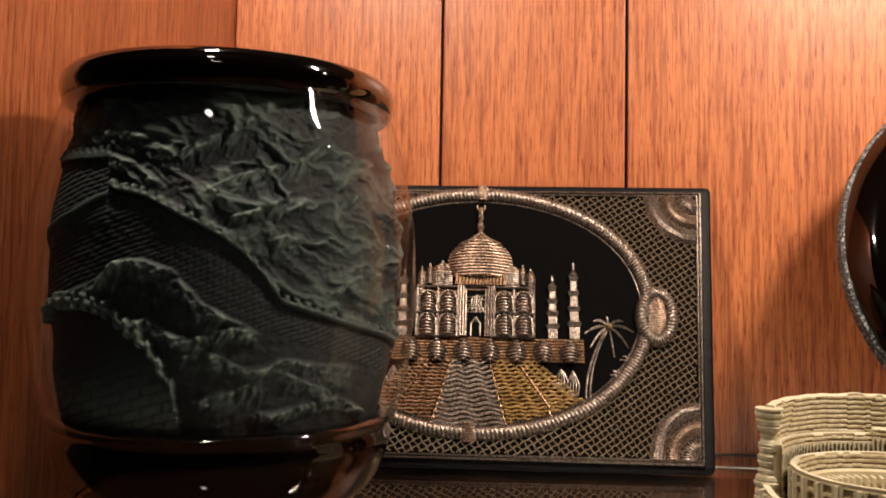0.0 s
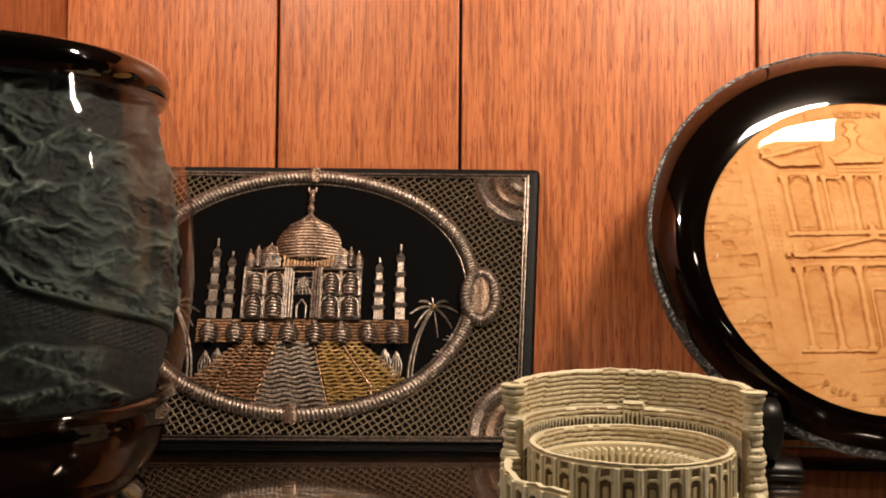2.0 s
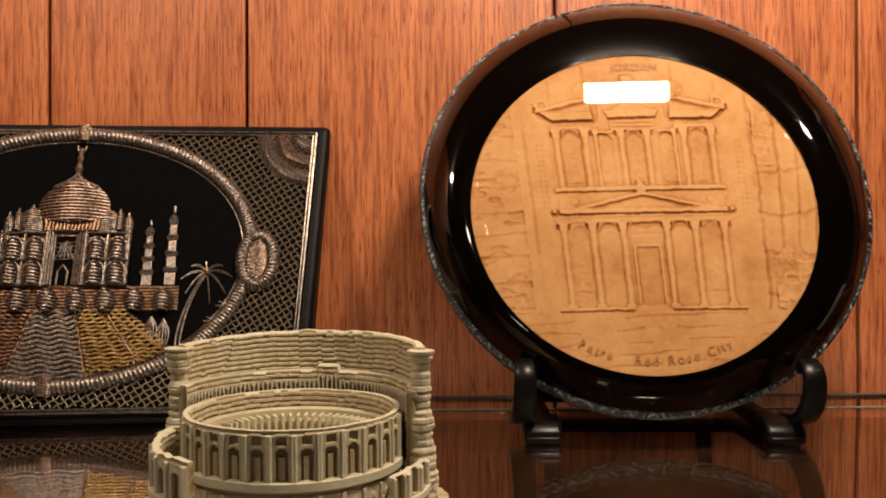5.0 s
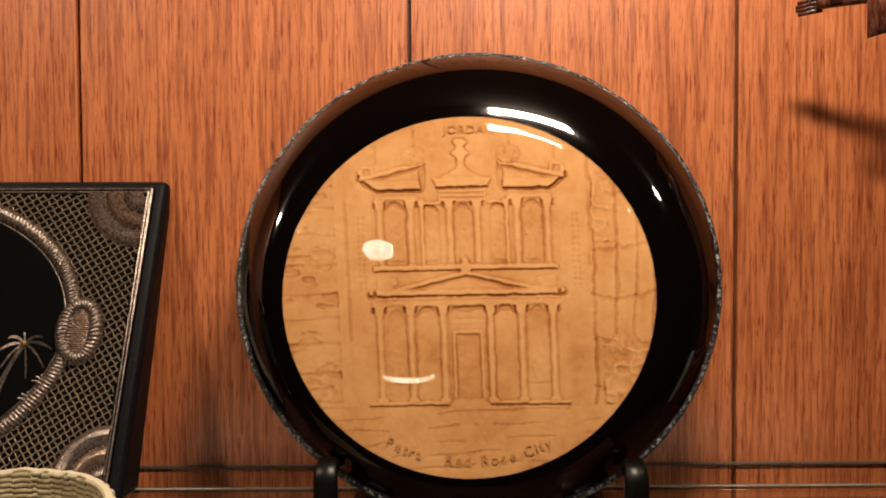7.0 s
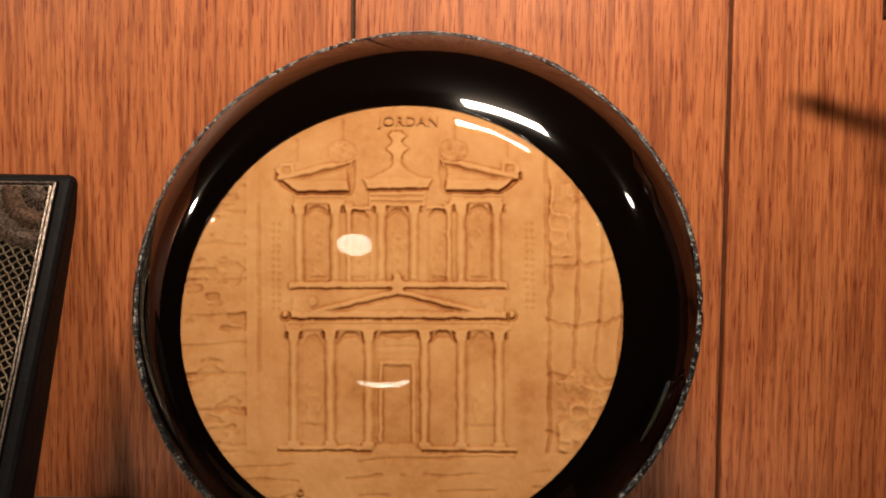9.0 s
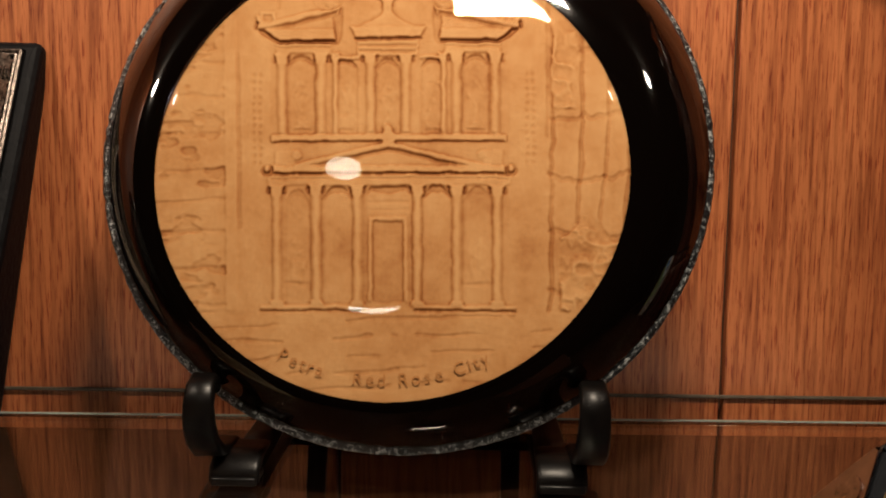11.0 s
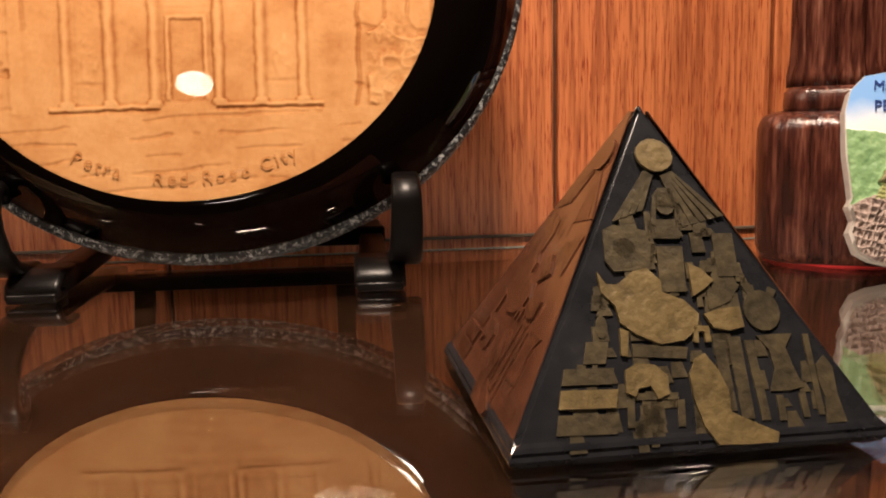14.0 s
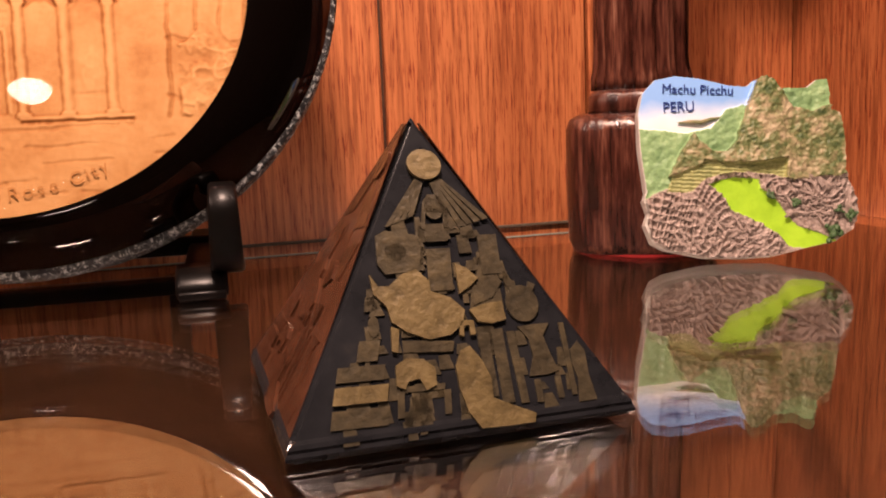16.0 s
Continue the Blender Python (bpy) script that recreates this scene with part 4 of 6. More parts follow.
for a_deg, z_top in ((6.5, 0.0432), (173.5, 0.0430)):
    # broken, crumbling ends of the rear wall: one lump with worn courses, wider to its foot
    bm = bmesh.new()
    a = math.radians(a_deg)
    rings = []
    n_z = 90
    for k in range(n_z + 1):
        t = k / n_z
        z = 0.010 + (z_top - 0.010) * t
        flare = 0.0008 * smooth(0.86, 1.0, t) + 0.0016 * (1 - t) ** 1.5 + 0.0007 * fbm(z * 200, a_deg, 1.0, 4)
        worn = 0.00012 * (1 if (z * 620) % 1.0 > 0.35 else -1)
        rings.append([bm.verts.new(((0.0020 + flare + worn) * math.cos(q) * (1 + 0.18 * fbm(3 * math.cos(q), 3 * math.sin(q), z * 500, 3)), (0.0019 + flare + worn) * math.sin(q), z)) for q in [2 * math.pi * i / 20 for i in range(20)]])
    for p, q in zip(rings, rings[1:]):
        for i in range(20):
            bm.faces.new((p[i], p[(i + 1) % 20], q[(i + 1) % 20], q[i]))
    bm.faces.new(rings[-1])
    ob = part("broken_end", bm, M_RESIN, model, "weathered broken wall end")
    ob.location = (0.0276 * math.cos(a), 0.0280 * math.sin(a), 0)
    attributed(ob, "height", [0.55 if (v.co.z * 620) % 1.0 < 0.3 else 0.80 + 0.2 * fbm(v.co.x * 900, v.co.y * 900, v.co.z * 900, 2) for v in ob.data.vertices])
low = ring_wall("outer_arcade", math.radians(178), math.radians(245), 0.008, 0.0245, arcade([(0.006, 0.0170, "arch"), (0.0170, 0.0262, "arch")], 34), 0.0300, 0.0290, 0.90, ragged(0.0012, 6.0), "broken outer arcade")
low2 = ring_wall("outer_arcade", math.radians(-30), math.radians(4), 0.008, 0.0205, arcade([(0.006, 0.0150, "arch"), (0.0150, 0.0262, "arch")], 34), 0.0300, 0.0290, 0.90, ragged(0.0012, 9.0), "broken outer arcade")
seat = lathe([(0.90, 0.0270), (0.86, 0.0265), (0.85, 0.0245), (0.78, 0.0240), (0.77, 0.0220), (0.70, 0.0215), (0.69, 0.0200), (0.0, 0.0195)], 96, sx=0.0238, sy=0.0222)
ob = part("seating", seat, M_RESIN, model, "stepped seating and arena floor")
attributed(ob, "height", [0.70 + 0.2 * fbm(v.co.x * 600, v.co.y * 600, v.co.z * 600, 2) for v in ob.data.vertices])
fin = box(bmesh.new(), -0.00035, 0.00035, -0.0016, 0.0016, 0.0, 0.0042, 0.0001, 1)
first = None
for k in range(26):
    a = math.radians(20 + 140 * k / 25)
    if first is None:
        first = part("seating_fin", fin, M_RESIN, model)
        attributed(first, "height", [0.82] * len(first.data.vertices))
        ob = first
    else:
        ob = new("seating_fin", first.data)
        ob.parent = model
    ob.location = (0.0188 * math.cos(a), 0.0176 * math.sin(a), 0.0215)
    ob.rotation_euler = (0, 0, a + math.pi / 2)


# ---- the relief plate on its stand ----
def letters(text, size, depth=0.0003):
    """The outlines of a word as a thin raised mesh, centred on its middle, lying in x-y."""
    c = bpy.data.curves.new("word", "FONT")
    c.body, c.size, c.extrude, c.align_x, c.align_y = text, size, depth, "CENTER", "CENTER"
    c.resolution_u = 3
    ob = bpy.data.objects.new("word", c)
    scene.collection.objects.link(ob)
    bpy.context.view_layer.update()
    me = bpy.data.meshes.new_from_object(ob)
    bpy.data.objects.remove(ob)
    bm = bmesh.new()
    bm.from_mesh(me)
    bpy.data.meshes.remove(me)
    return bm


def sheet(name, X, Y, Z, keep, mat, parent, values, label="", smooth_shading=True, attribute="height"):
    """A relief from arrays of places; only the cells to keep are built."""
    n, m = X.shape
    index = -np.ones(X.shape, int)
    quads = keep[:-1, :-1] & keep[1:, :-1] & keep[:-1, 1:] & keep[1:, 1:]
    used = np.zeros(X.shape, bool)
    for a, b in ((0, 0), (1, 0), (0, 1), (1, 1)):
        used[a:n - 1 + a, b:m - 1 + b] |= quads
    index[used] = np.arange(used.sum())
    i, j = np.nonzero(quads)
    faces = np.stack([index[i, j], index[i, j + 1], index[i + 1, j + 1], index[i + 1, j]], 1)
    me = bpy.data.meshes.new(name)
    me.from_pydata(np.stack([X[used], Y[used], Z[used]], 1).tolist(), [], faces.tolist())
    for f in me.polygons:
        f.use_smooth = smooth_shading
    me.materials.append(mat)
    ob = new(name, me)
    ob.parent = parent
    if label:
        ob["label"] = label
    return attributed(ob, attribute, values[used].astype(float).ravel())


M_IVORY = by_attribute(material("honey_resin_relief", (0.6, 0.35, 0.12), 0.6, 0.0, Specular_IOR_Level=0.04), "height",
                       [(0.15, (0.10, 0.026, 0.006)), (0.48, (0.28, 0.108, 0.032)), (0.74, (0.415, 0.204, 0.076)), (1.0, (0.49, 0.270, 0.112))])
M_WORN = noisy("worn_black_edge", [(0.48, (0.005, 0.005, 0.006)), (0.54, (0.02, 0.025, 0.03)), (0.58, (0.40, 0.42, 0.42)), (0.8, (0.55, 0.56, 0.55))], 900, 0.30, 0.5, 0.0006)
M_RING = material("black_resin", (0.0016, 0.0009, 0.0007), 0.045, 0.0, Coat_Weight=0.5, Coat_Roughness=0.01)
M_DOME = clear_film("clear_resin_dome", 0.01, ior=1.45)
M_STAND = noisy("black_plastic_stand", [(0.3, (0.002, 0.0016, 0.0015)), (0.7, (0.004, 0.003, 0.0027))], 60, 0.34, 0.15, 0.001, Specular_IOR_Level=0.20)

plate = thing("relief_plate", pose(0.1850, 0.3160, 0.0865, 90 - 19.5, 0, -2.2), "round glossy black plate with a honey-coloured carved temple front", "plate")
R_IN, FACE_Z, OFF_X, OFF_Y = 0.0585, 0.0082, -0.0028, -0.0092
LIP = 0.0028
part("back", lathe([(0.0, -0.0058 - LIP), (0.070, -0.0058 - LIP), (0.0772, -0.0052 - LIP)], 128), M_RING, plate, "", True)
edge_ring = lathe([(0.0772, -0.0052), (0.0786, -0.0048), (0.0793, -0.0040), (0.0790, -0.0030), (0.0787, -0.0018), (0.0791, -0.0006), (0.0794, 0.0003), (0.0788, 0.0010), (0.0777, 0.0013)], 256)
for v in edge_ring.verts:
    chip = fbm(v.co.x * 420, v.co.y * 420, v.co.z * 300, 3)
    v.co.x *= 1 + 0.0055 * min(0.0, chip - 0.05)
    v.co.y *= 1 + 0.0055 * min(0.0, chip - 0.05)
    v.co.z += 0.0004 * chip - LIP
part("edge_band", edge_ring, M_WORN, plate, "chipped black edge with bright worn rims", True)
ring = bmesh.new()
rows = []
for k in range(33):
    t = k / 32
    r, cx, cy = 0.0777 + (R_IN - 0.0777) * t, OFF_X * t, OFF_Y * t
    z = 0.0013 - LIP + (FACE_Z - 0.0013 + LIP) * (1 - (1 - t) ** 2.5)
    rows.append([ring.verts.new((cx + r * math.cos(2 * math.pi * i / 192), cy + r * math.sin(2 * math.pi * i / 192), z)) for i in range(192)])
for a, b in zip(rows, rows[1:]):
    for i in range(192):
        ring.faces.new((a[i], a[(i + 1) % 192], b[(i + 1) % 192], b[i]))
part("border_ring", ring, M_RING, plate, "glossy black rounded border", True)


def facade(X, Y):
    """Carved height over the disc: a two-storeyed temple front cut in a cliff, on a drawing grid (x right, y down, middle at 692, 440)."""
    x = 692.4 + 7.064 * X + 0.30 * Y - 0.009 * X * Y + 5 * (turbulence(X * 0.35 + 7, Y * 0.35 + 3, 91) - 0.5)
    y = 440 + 0.113 * X - 6.792 * Y + 0.0087 * Y * Y + 5 * (turbulence(X * 0.35 + 17, Y * 0.35 + 23, 92) - 0.5)
    s = np.abs(x - 688)
    fine = turbulence(X * 0.5 + 70, Y * 0.5 + 70, 13) - 0.5
    h = 0.56 + 0.10 * (turbulence(X * 0.25 + 40, Y * 0.25 + 40, 3) - 0.5)

    def block(cond, value):
        nonlocal h
        h = np.where(cond, value + 0.07 * fine, h)

    def slab_at(x0, x1, y0, y1, value):
        block((x > x0) & (x < x1) & (y > y0) & (y < y1), value)

    # cliff to the left: level beds with small dark hollows; to the right: standing flakes and broken rock
    bed = np.abs(((y + 34 * turbulence(X * 0.05 + 9, Y * 0.05 + 7, 11)) / 62) % 1.0 - 0.5)
    pits = np.clip((turbulence(x / 42 + 33, y / 24 + 15, 21) - 0.56) / 0.07, 0, 1)
    h = np.where(x < 420, h - 0.14 * (bed < 0.045) - 0.26 * pits * (x < 405) + 0.30 * (turbulence(x / 70 + 2, y / 26 + 8, 24) - 0.5), h)
    slab_at(402, 424, 190, 720, 0.66)
    flake = np.abs(((x + 46 * turbulence(x / 90 + 14, y / 150 + 3, 57)) / 46) % 1.0 - 0.5)
    cut = np.abs(((y + 70 * turbulence(x / 50 + 4, y / 160 + 13, 59)) / 110) % 1.0 - 0.5)
    h = np.where(x > 962, h + 0.34 * (turbulence(x / 22 + 2, y / 80 + 6, 61) - 0.5) - 0.30 * (flake < 0.05) - 0.20 * (cut < 0.035), h)
    rubble = (x > 985) & (y > 555 + 20 * np.sin(x / 14)) & (y < 705)
    h = np.where(rubble, 0.30 + 0.75 * ridges(x / 34 + 5, y / 30 + 2, 62, 4), h)
    h = np.where((x > 972) & (x < 1012) & (y > 215) & (y < 350), 0.36 + 0.6 * ridges(x / 24 + 1, y / 26 + 9, 64, 3), h)
    for x0, y0, y1 in ((500, 130, 172), (587, 95, 140), (795, 95, 150), (893, 138, 168), (962, 180, 400), (428, 250, 560)):
        slab_at(x0 - 2, x0 + 2, y0, y1, 0.36)
    dots = ((y / 13) % 1.0 < 0.45) & ((x / 11) % 1.0 < 0.50) & (y > 285) & (y < 455)
    block(dots & (((x > 448) & (x < 470)) | ((x > 918) & (x < 942))), 0.40)
    # worn ground in level beds
    strata = np.abs(((y + 0.05 * x + 24 * turbulence(X * 0.06 + 3, Y * 0.22 + 3, 31)) / 30) % 1.0 - 0.5)
    h = np.where(y > 705, 0.54 - 0.20 * (strata < 0.07) * (turbulence(x / 90 + 8, y / 40 + 4, 35) > 0.42) + 0.10 * (turbulence(x / 60 + 5, y / 14 + 9, 37) - 0.5), h)
    # ground of the temple front
    slab_at(482, 896, 232, 700, 0.50)
    # lower storey
    for x0, x1, top, flat, dark in ((508, 551, 492, 0.0, 0.30), (573, 628, 486, 0.0, 0.10), (647, 730, 487, 1.0, 0.10), (745, 799, 484, 0.0, 0.10), (818, 867, 487, 0.0, 0.30)):
        mid, w = (x0 + x1) / 2, (x1 - x0) / 2
        q = np.clip(np.abs(x - mid) / w, 0, 1)
        crown_y = top + (26 * q ** 2.2 if flat == 0 else 16 * np.clip((q - 0.72) / 0.28, 0, 1))
        slab = (np.abs(x - mid) < w) & (y > crown_y) & (y < 694)
        block(slab, 0.44)
        block(slab & (y < crown_y + 13 - 9 * q), dark)
        block(slab & (q > 0.90), 0.32)
    slab_at(652, 722, 512, 516, 0.34), slab_at(650, 724, 526, 530, 0.36), slab_at(653, 721, 540, 690, 0.66), slab_at(660, 714, 548, 690, 0.26)
    for xc in (529, 842):
        block(((x - xc) / 15) ** 2 + ((y - 615) / 42) ** 2 < 1, 0.46 + 0.42 * (turbulence(x / 9 + 5, y / 9 + 5, 17) - 0.4))
        slab_at(xc - 20, xc + 20, 655, 660, 0.30)
    for xc in (493, 562, 634, 738, 806, 876):
        d = np.abs(x - xc)
        block((d < 8.5) & (y > 500) & (y < 692), 0.94 - 0.34 * (d / 8.5) ** 2)
        block((d < 8.5 + (505 - y) * 0.28) & (y > 484) & (y < 505), 0.90)
        block((np.abs(d - 14) < 2.5) & (y > 488) & (y < 500), 0.10)
        slab_at(xc - 12, xc + 12, 688, 698, 0.90)
    slab_at(478, 900, 466, 485, 0.72), slab_at(484, 894, 472, 475, 0.46)
    slab_at(472, 906, 451, 466, 0.96), slab_at(478, 900, 463, 467, 0.20)
    for xc in (477, 899):
        block((x - xc) ** 2 + (y - 458) ** 2 < 90, 0.10)
        block((x - xc) ** 2 + (y - 455) ** 2 < 30, 0.85)
    # attic with the low pediment
    slab_at(490, 888, 408, 451, 0.56), slab_at(490, 526, 424, 450, 0.72), slab_at(852, 886, 424, 450, 0.72)
    tri = 414 + s * 0.235
    block((s < 158) & (y > tri) & (y < 449), 0.66)
    block((s < 162) & (np.abs(y - tri) < 4.5) & (y < 452), 0.98)
    block((s < 150) & (np.abs(y - tri - 9) < 3) & (y < 448), 0.34)
    for xc in (530, 850):
        block((x - xc) ** 2 + (y - 432) ** 2 < 70, 0.85 + 0.5 * (turbulence(x / 7, y / 7, 23) - 0.5))
    # upper storey: niches with worn figures
    for xc, w in ((538, 24), (615, 21), (688, 21), (766, 21), (839, 23)):
        q = np.abs(x - xc) / w
        crown_y = 256 + 16 * np.clip(q, 0, 1) ** 2.4 + (6 if w == 21 else 0)
        niche = (q < 1) & (y > crown_y) & (y < 394)
        block(niche, 0.42)
        block(niche & (y < crown_y + 8), 0.16)
        block(niche & (q > 0.86), 0.30)
        worn = (np.abs(x - xc) < 9 + 5 * np.sin(y / 11.0 + xc)) & (y > 300) & (y < 388)
        block(worn, 0.44 + 0.50 * (turbulence(x / 8 + 8, y / 8 + 8, 19) - 0.36))
        slab_at(xc - w * 0.7, xc + w * 0.7, 386, 390, 0.28)
    for xc in (504, 572, 597, 658, 719, 784, 806, 873):
        d, w = np.abs(x - xc), 5.0 if xc in (597, 784) else 8.0
        block((d < w) & (y > 262) & (y < 394), 0.92 - 0.32 * (d / w) ** 2)
        block((d < w + (272 - y) * 0.25) & (y > 252) & (y < 272), 0.90)
        block((np.abs(d - w - 5) < 2) & (y > 256) & (y < 268), 0.14)
    slab_at(484, 892, 396, 409, 0.96), slab_at(488, 888, 408, 411, 0.26)
    block(((x - 688) / 13) ** 2 + ((y - 402) / 13) ** 2 < 1, 0.94), block(((x - 688) / 8) ** 2 + ((y - 388) / 8) ** 2 < 1, 0.9)
    # broken pediments with their end blocks and birds, mirrored
    u = np.where(x < 688, x, 1376 - x)
    slab_u = lambda a, b, c, d: (u > a) & (u < b) & (y > c) & (y < d)
    block(slab_u(494, 590, 228, 252), 0.80), block(slab_u(494, 590, 240, 243), 0.46)
    sweep = np.clip((500 - u) / 40, 0, 1)
    low = 232 - 30 * sweep ** 1.3
    block((u > 460) & (u < 598) & (y > low - 22) & (y < low), 0.90)
    block((u > 458) & (u < 600) & (np.abs(y - low) < 3 + 4 * sweep), 0.08)
    roof = 204 - (u - 466) * 0.235
    block((u > 466) & (u < 606) & (y > roof) & (y < 210), 0.64)
    block((u > 462) & (u < 606) & (np.abs(y - roof) < 5), 0.96)
    block((u > 476) & (u < 600) & (np.abs(y - roof - 10) < 2.5) & (y < 206), 0.34)
    block((u > 592) & (u < 610) & (np.abs(y - 196 - 16 * np.sin((u - 590) / 6)) < 26) & (u - 592 > (y - 168) * 0.10) & (y > 168) & (y < 240), 0.30)
    block(slab_u(466, 494, 176, 198), 0.82), block(slab_u(472, 488, 182, 194), 0.52)
    bird = ((u - 584) / 25) ** 2 + ((y - 156) / 20) ** 2
    block(bird < 1.2, 0.36), block(bird < 1, 0.55 + 0.75 * (turbulence(x / 9 + 9, y / 9 + 3, 27) - 0.45))
    slab_at(598, 640, 258, 264, 0.86), slab_at(742, 780, 258, 264, 0.86)
    # round temple: drum, cornice, hollow cone, urn
    block((s < 52) & (y > 226) & (y < 258), 0.84), block((s < 50) & (np.abs(y - 240) < 2), 0.52), block((s < 50) & (np.abs(y - 250) < 2), 0.50)
    block((s < 66 - (y - 206) * 0.55) & (y > 206) & (y < 228), 0.98), block((s < 58) & (np.abs(y - 228) < 2.2), 0.20)
    cone = 10 + 50 * np.clip((y - 176) / 32, 0, 1) ** 1.9
    block((s < cone) & (y > 166) & (y < 207), 0.80)
    block((np.abs(s - cone) < 2) & (y > 166) & (y < 204), 0.38)
    urn = 8 + 13 * np.exp(-((y - 152) / 8.0) ** 2) + 9 * np.exp(-((y - 128) / 6.0) ** 2)
    block((s < urn + 3.5) & (y > 117) & (y < 172), 0.30)
    block((s < urn) & (y > 119) & (y < 172), 0.90)
    # step at the foot, broken by the path
    foot = ((x > 462) & (x < 642)) | ((x > 732) & (x < 908))
    block(foot & (y > 696) & (y < 704), 0.82), block(foot & (y > 704) & (y < 708), 0.22)
    return np.clip(h, 0, 1)


N = 560
gx, gy = np.meshgrid(np.linspace(-R_IN, R_IN, N) * 1000, np.linspace(-R_IN, R_IN, N) * 1000)
H = facade(gx, gy)
K = (H + np.roll(H, 1, 0) + np.roll(H, -1, 0) + np.roll(H, 1, 1) + np.roll(H, -1, 1)) / 5
K = (2 * K + np.roll(K, 1, 0) + np.roll(K, -1, 0) + np.roll(K, 1, 1) + np.roll(K, -1, 1)) / 6
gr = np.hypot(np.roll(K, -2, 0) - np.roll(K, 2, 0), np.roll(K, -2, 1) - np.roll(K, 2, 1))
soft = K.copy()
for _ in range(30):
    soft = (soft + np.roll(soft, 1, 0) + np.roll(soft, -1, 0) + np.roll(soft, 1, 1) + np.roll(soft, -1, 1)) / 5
# mottled stain, plus shade painted along edges and into hollows
stain_and_shade = np.clip(0.72 - 0.66 * np.clip(gr - 0.06, 0, 1) + 0.80 * (K - soft) + 0.22 * (soft - 0.5) + 0.46 * (turbulence(gx * 0.09 + 50, gy * 0.09 + 50, 41) - 0.48) + 0.22 * (turbulence(gx * 0.5 + 20, gy * 0.5 + 20, 45) - 0.48), 0.02, 1)
rad = np.hypot(gx, gy) / 1000
crown = lambda r: 0.0016 * (1 - (r / R_IN) ** 2)
relief = sheet("temple_relief", gx / 1000 + OFF_X, gy / 1000 + OFF_Y, FACE_Z + crown(rad) - 0.0004 + 0.0007 * (K - 0.5), rad <= R_IN * 1.001, M_IVORY, plate, stain_and_shade, "honey-coloured carved temple front")
dome = lathe([(R_IN * (1 - (1 - k / 64) ** 2.2), FACE_Z) for k in range(65)], 160)
bmesh.ops.reverse_faces(dome, faces=list(dome.faces))
for v in dome.verts:
    r = v.co.xy.length
    q = min(1.0, r / R_IN)
    v.co.z = FACE_Z + 0.0006 + 0.0012 * (1 - q ** 2) + 0.0030 * (1 - q ** 60)
    v.co.x += OFF_X
    v.co.y += OFF_Y
dome = part("resin_dome", dome, M_DOME, plate, "clear domed resin", True)
M_ENGRAVE = noisy("engraved_letter_brown", [(0.3, (0.335, 0.142, 0.046)), (0.7, (0.385, 0.176, 0.058))], 300, 0.6, Specular_IOR_Level=0.04)


def engrave(text, size, x, y, turn):
    bm = letters(text, size, 0.00004)
    r = math.hypot(x, y)
    bm.transform(pose(x + OFF_X, y + OFF_Y, FACE_Z + crown(r) + 0.0001, 0, 0, turn))
    return part("letter" if len(text) == 1 else "word", bm, M_ENGRAVE, relief, "raised brown lettering")


engrave("JORDAN", 0.0044, 0.0003, 0.0533, 0)
line = "Petra   Red Rose City"
widths = {"i": 0.5, "t": 0.7, "r": 0.75, " ": 0.75, "R": 1.25, "C": 1.3, "P": 1.2}
total = sum(widths.get(c, 1.0) for c in line)
at = 0.0
for c in line:
    w = widths.get(c, 1.0)
    ang = math.radians(-90 - 27.5 + 55 * (at + w / 2) / total)
    at += w
    if c != " ":
        engrave(c, 0.0041, 0.0535 * math.cos(ang), 0.0535 * math.sin(ang), math.degrees(ang) + 90)

# the stand: a folding plastic easel with two curled hooks
stand = thing("plate_stand", on_shelf(0.1850, 0.3000, -2.2), "black plastic folding plate stand with curled hooks", "stand")


def band(name, path, w0, w1, t, x, label="", under=None):
    """A flat strip, w wide along x, t thick, along (y, z) points."""
    bm = bmesh.new()
    rings = []
    n = len(path)
    for i, (y, z) in enumerate(path):
        a, b = path[max(0, i - 1)], path[min(n - 1, i + 1)]
        d = Vector((b[0] - a[0], b[1] - a[1])).normalized()
        nrm = Vector((-d.y, d.x)) * t / 2
        w = (w0 + (w1 - w0) * i / (n - 1)) / 2
        ring_pts = []
        for sx, sn in ((-0.8, -1), (0.8, -1), (1, -0.6), (1, 0.6), (0.8, 1), (-0.8, 1), (-1, 0.6), (-1, -0.6)):
            ring_pts.append(bm.verts.new((x + sx * w, y + sn * nrm.x, z + sn * nrm.y)))
        rings.append(ring_pts)
    for a, b in zip(rings, rings[1:]):
        for k in range(8):
            bm.faces.new((a[k], a[(k + 1) % 8], b[(k + 1) % 8], b[k]))
    bm.faces.new(rings[0][::-1])
    bm.faces.new(rings[-1])
    return part(name, bm, M_STAND, under or stand, label, True)


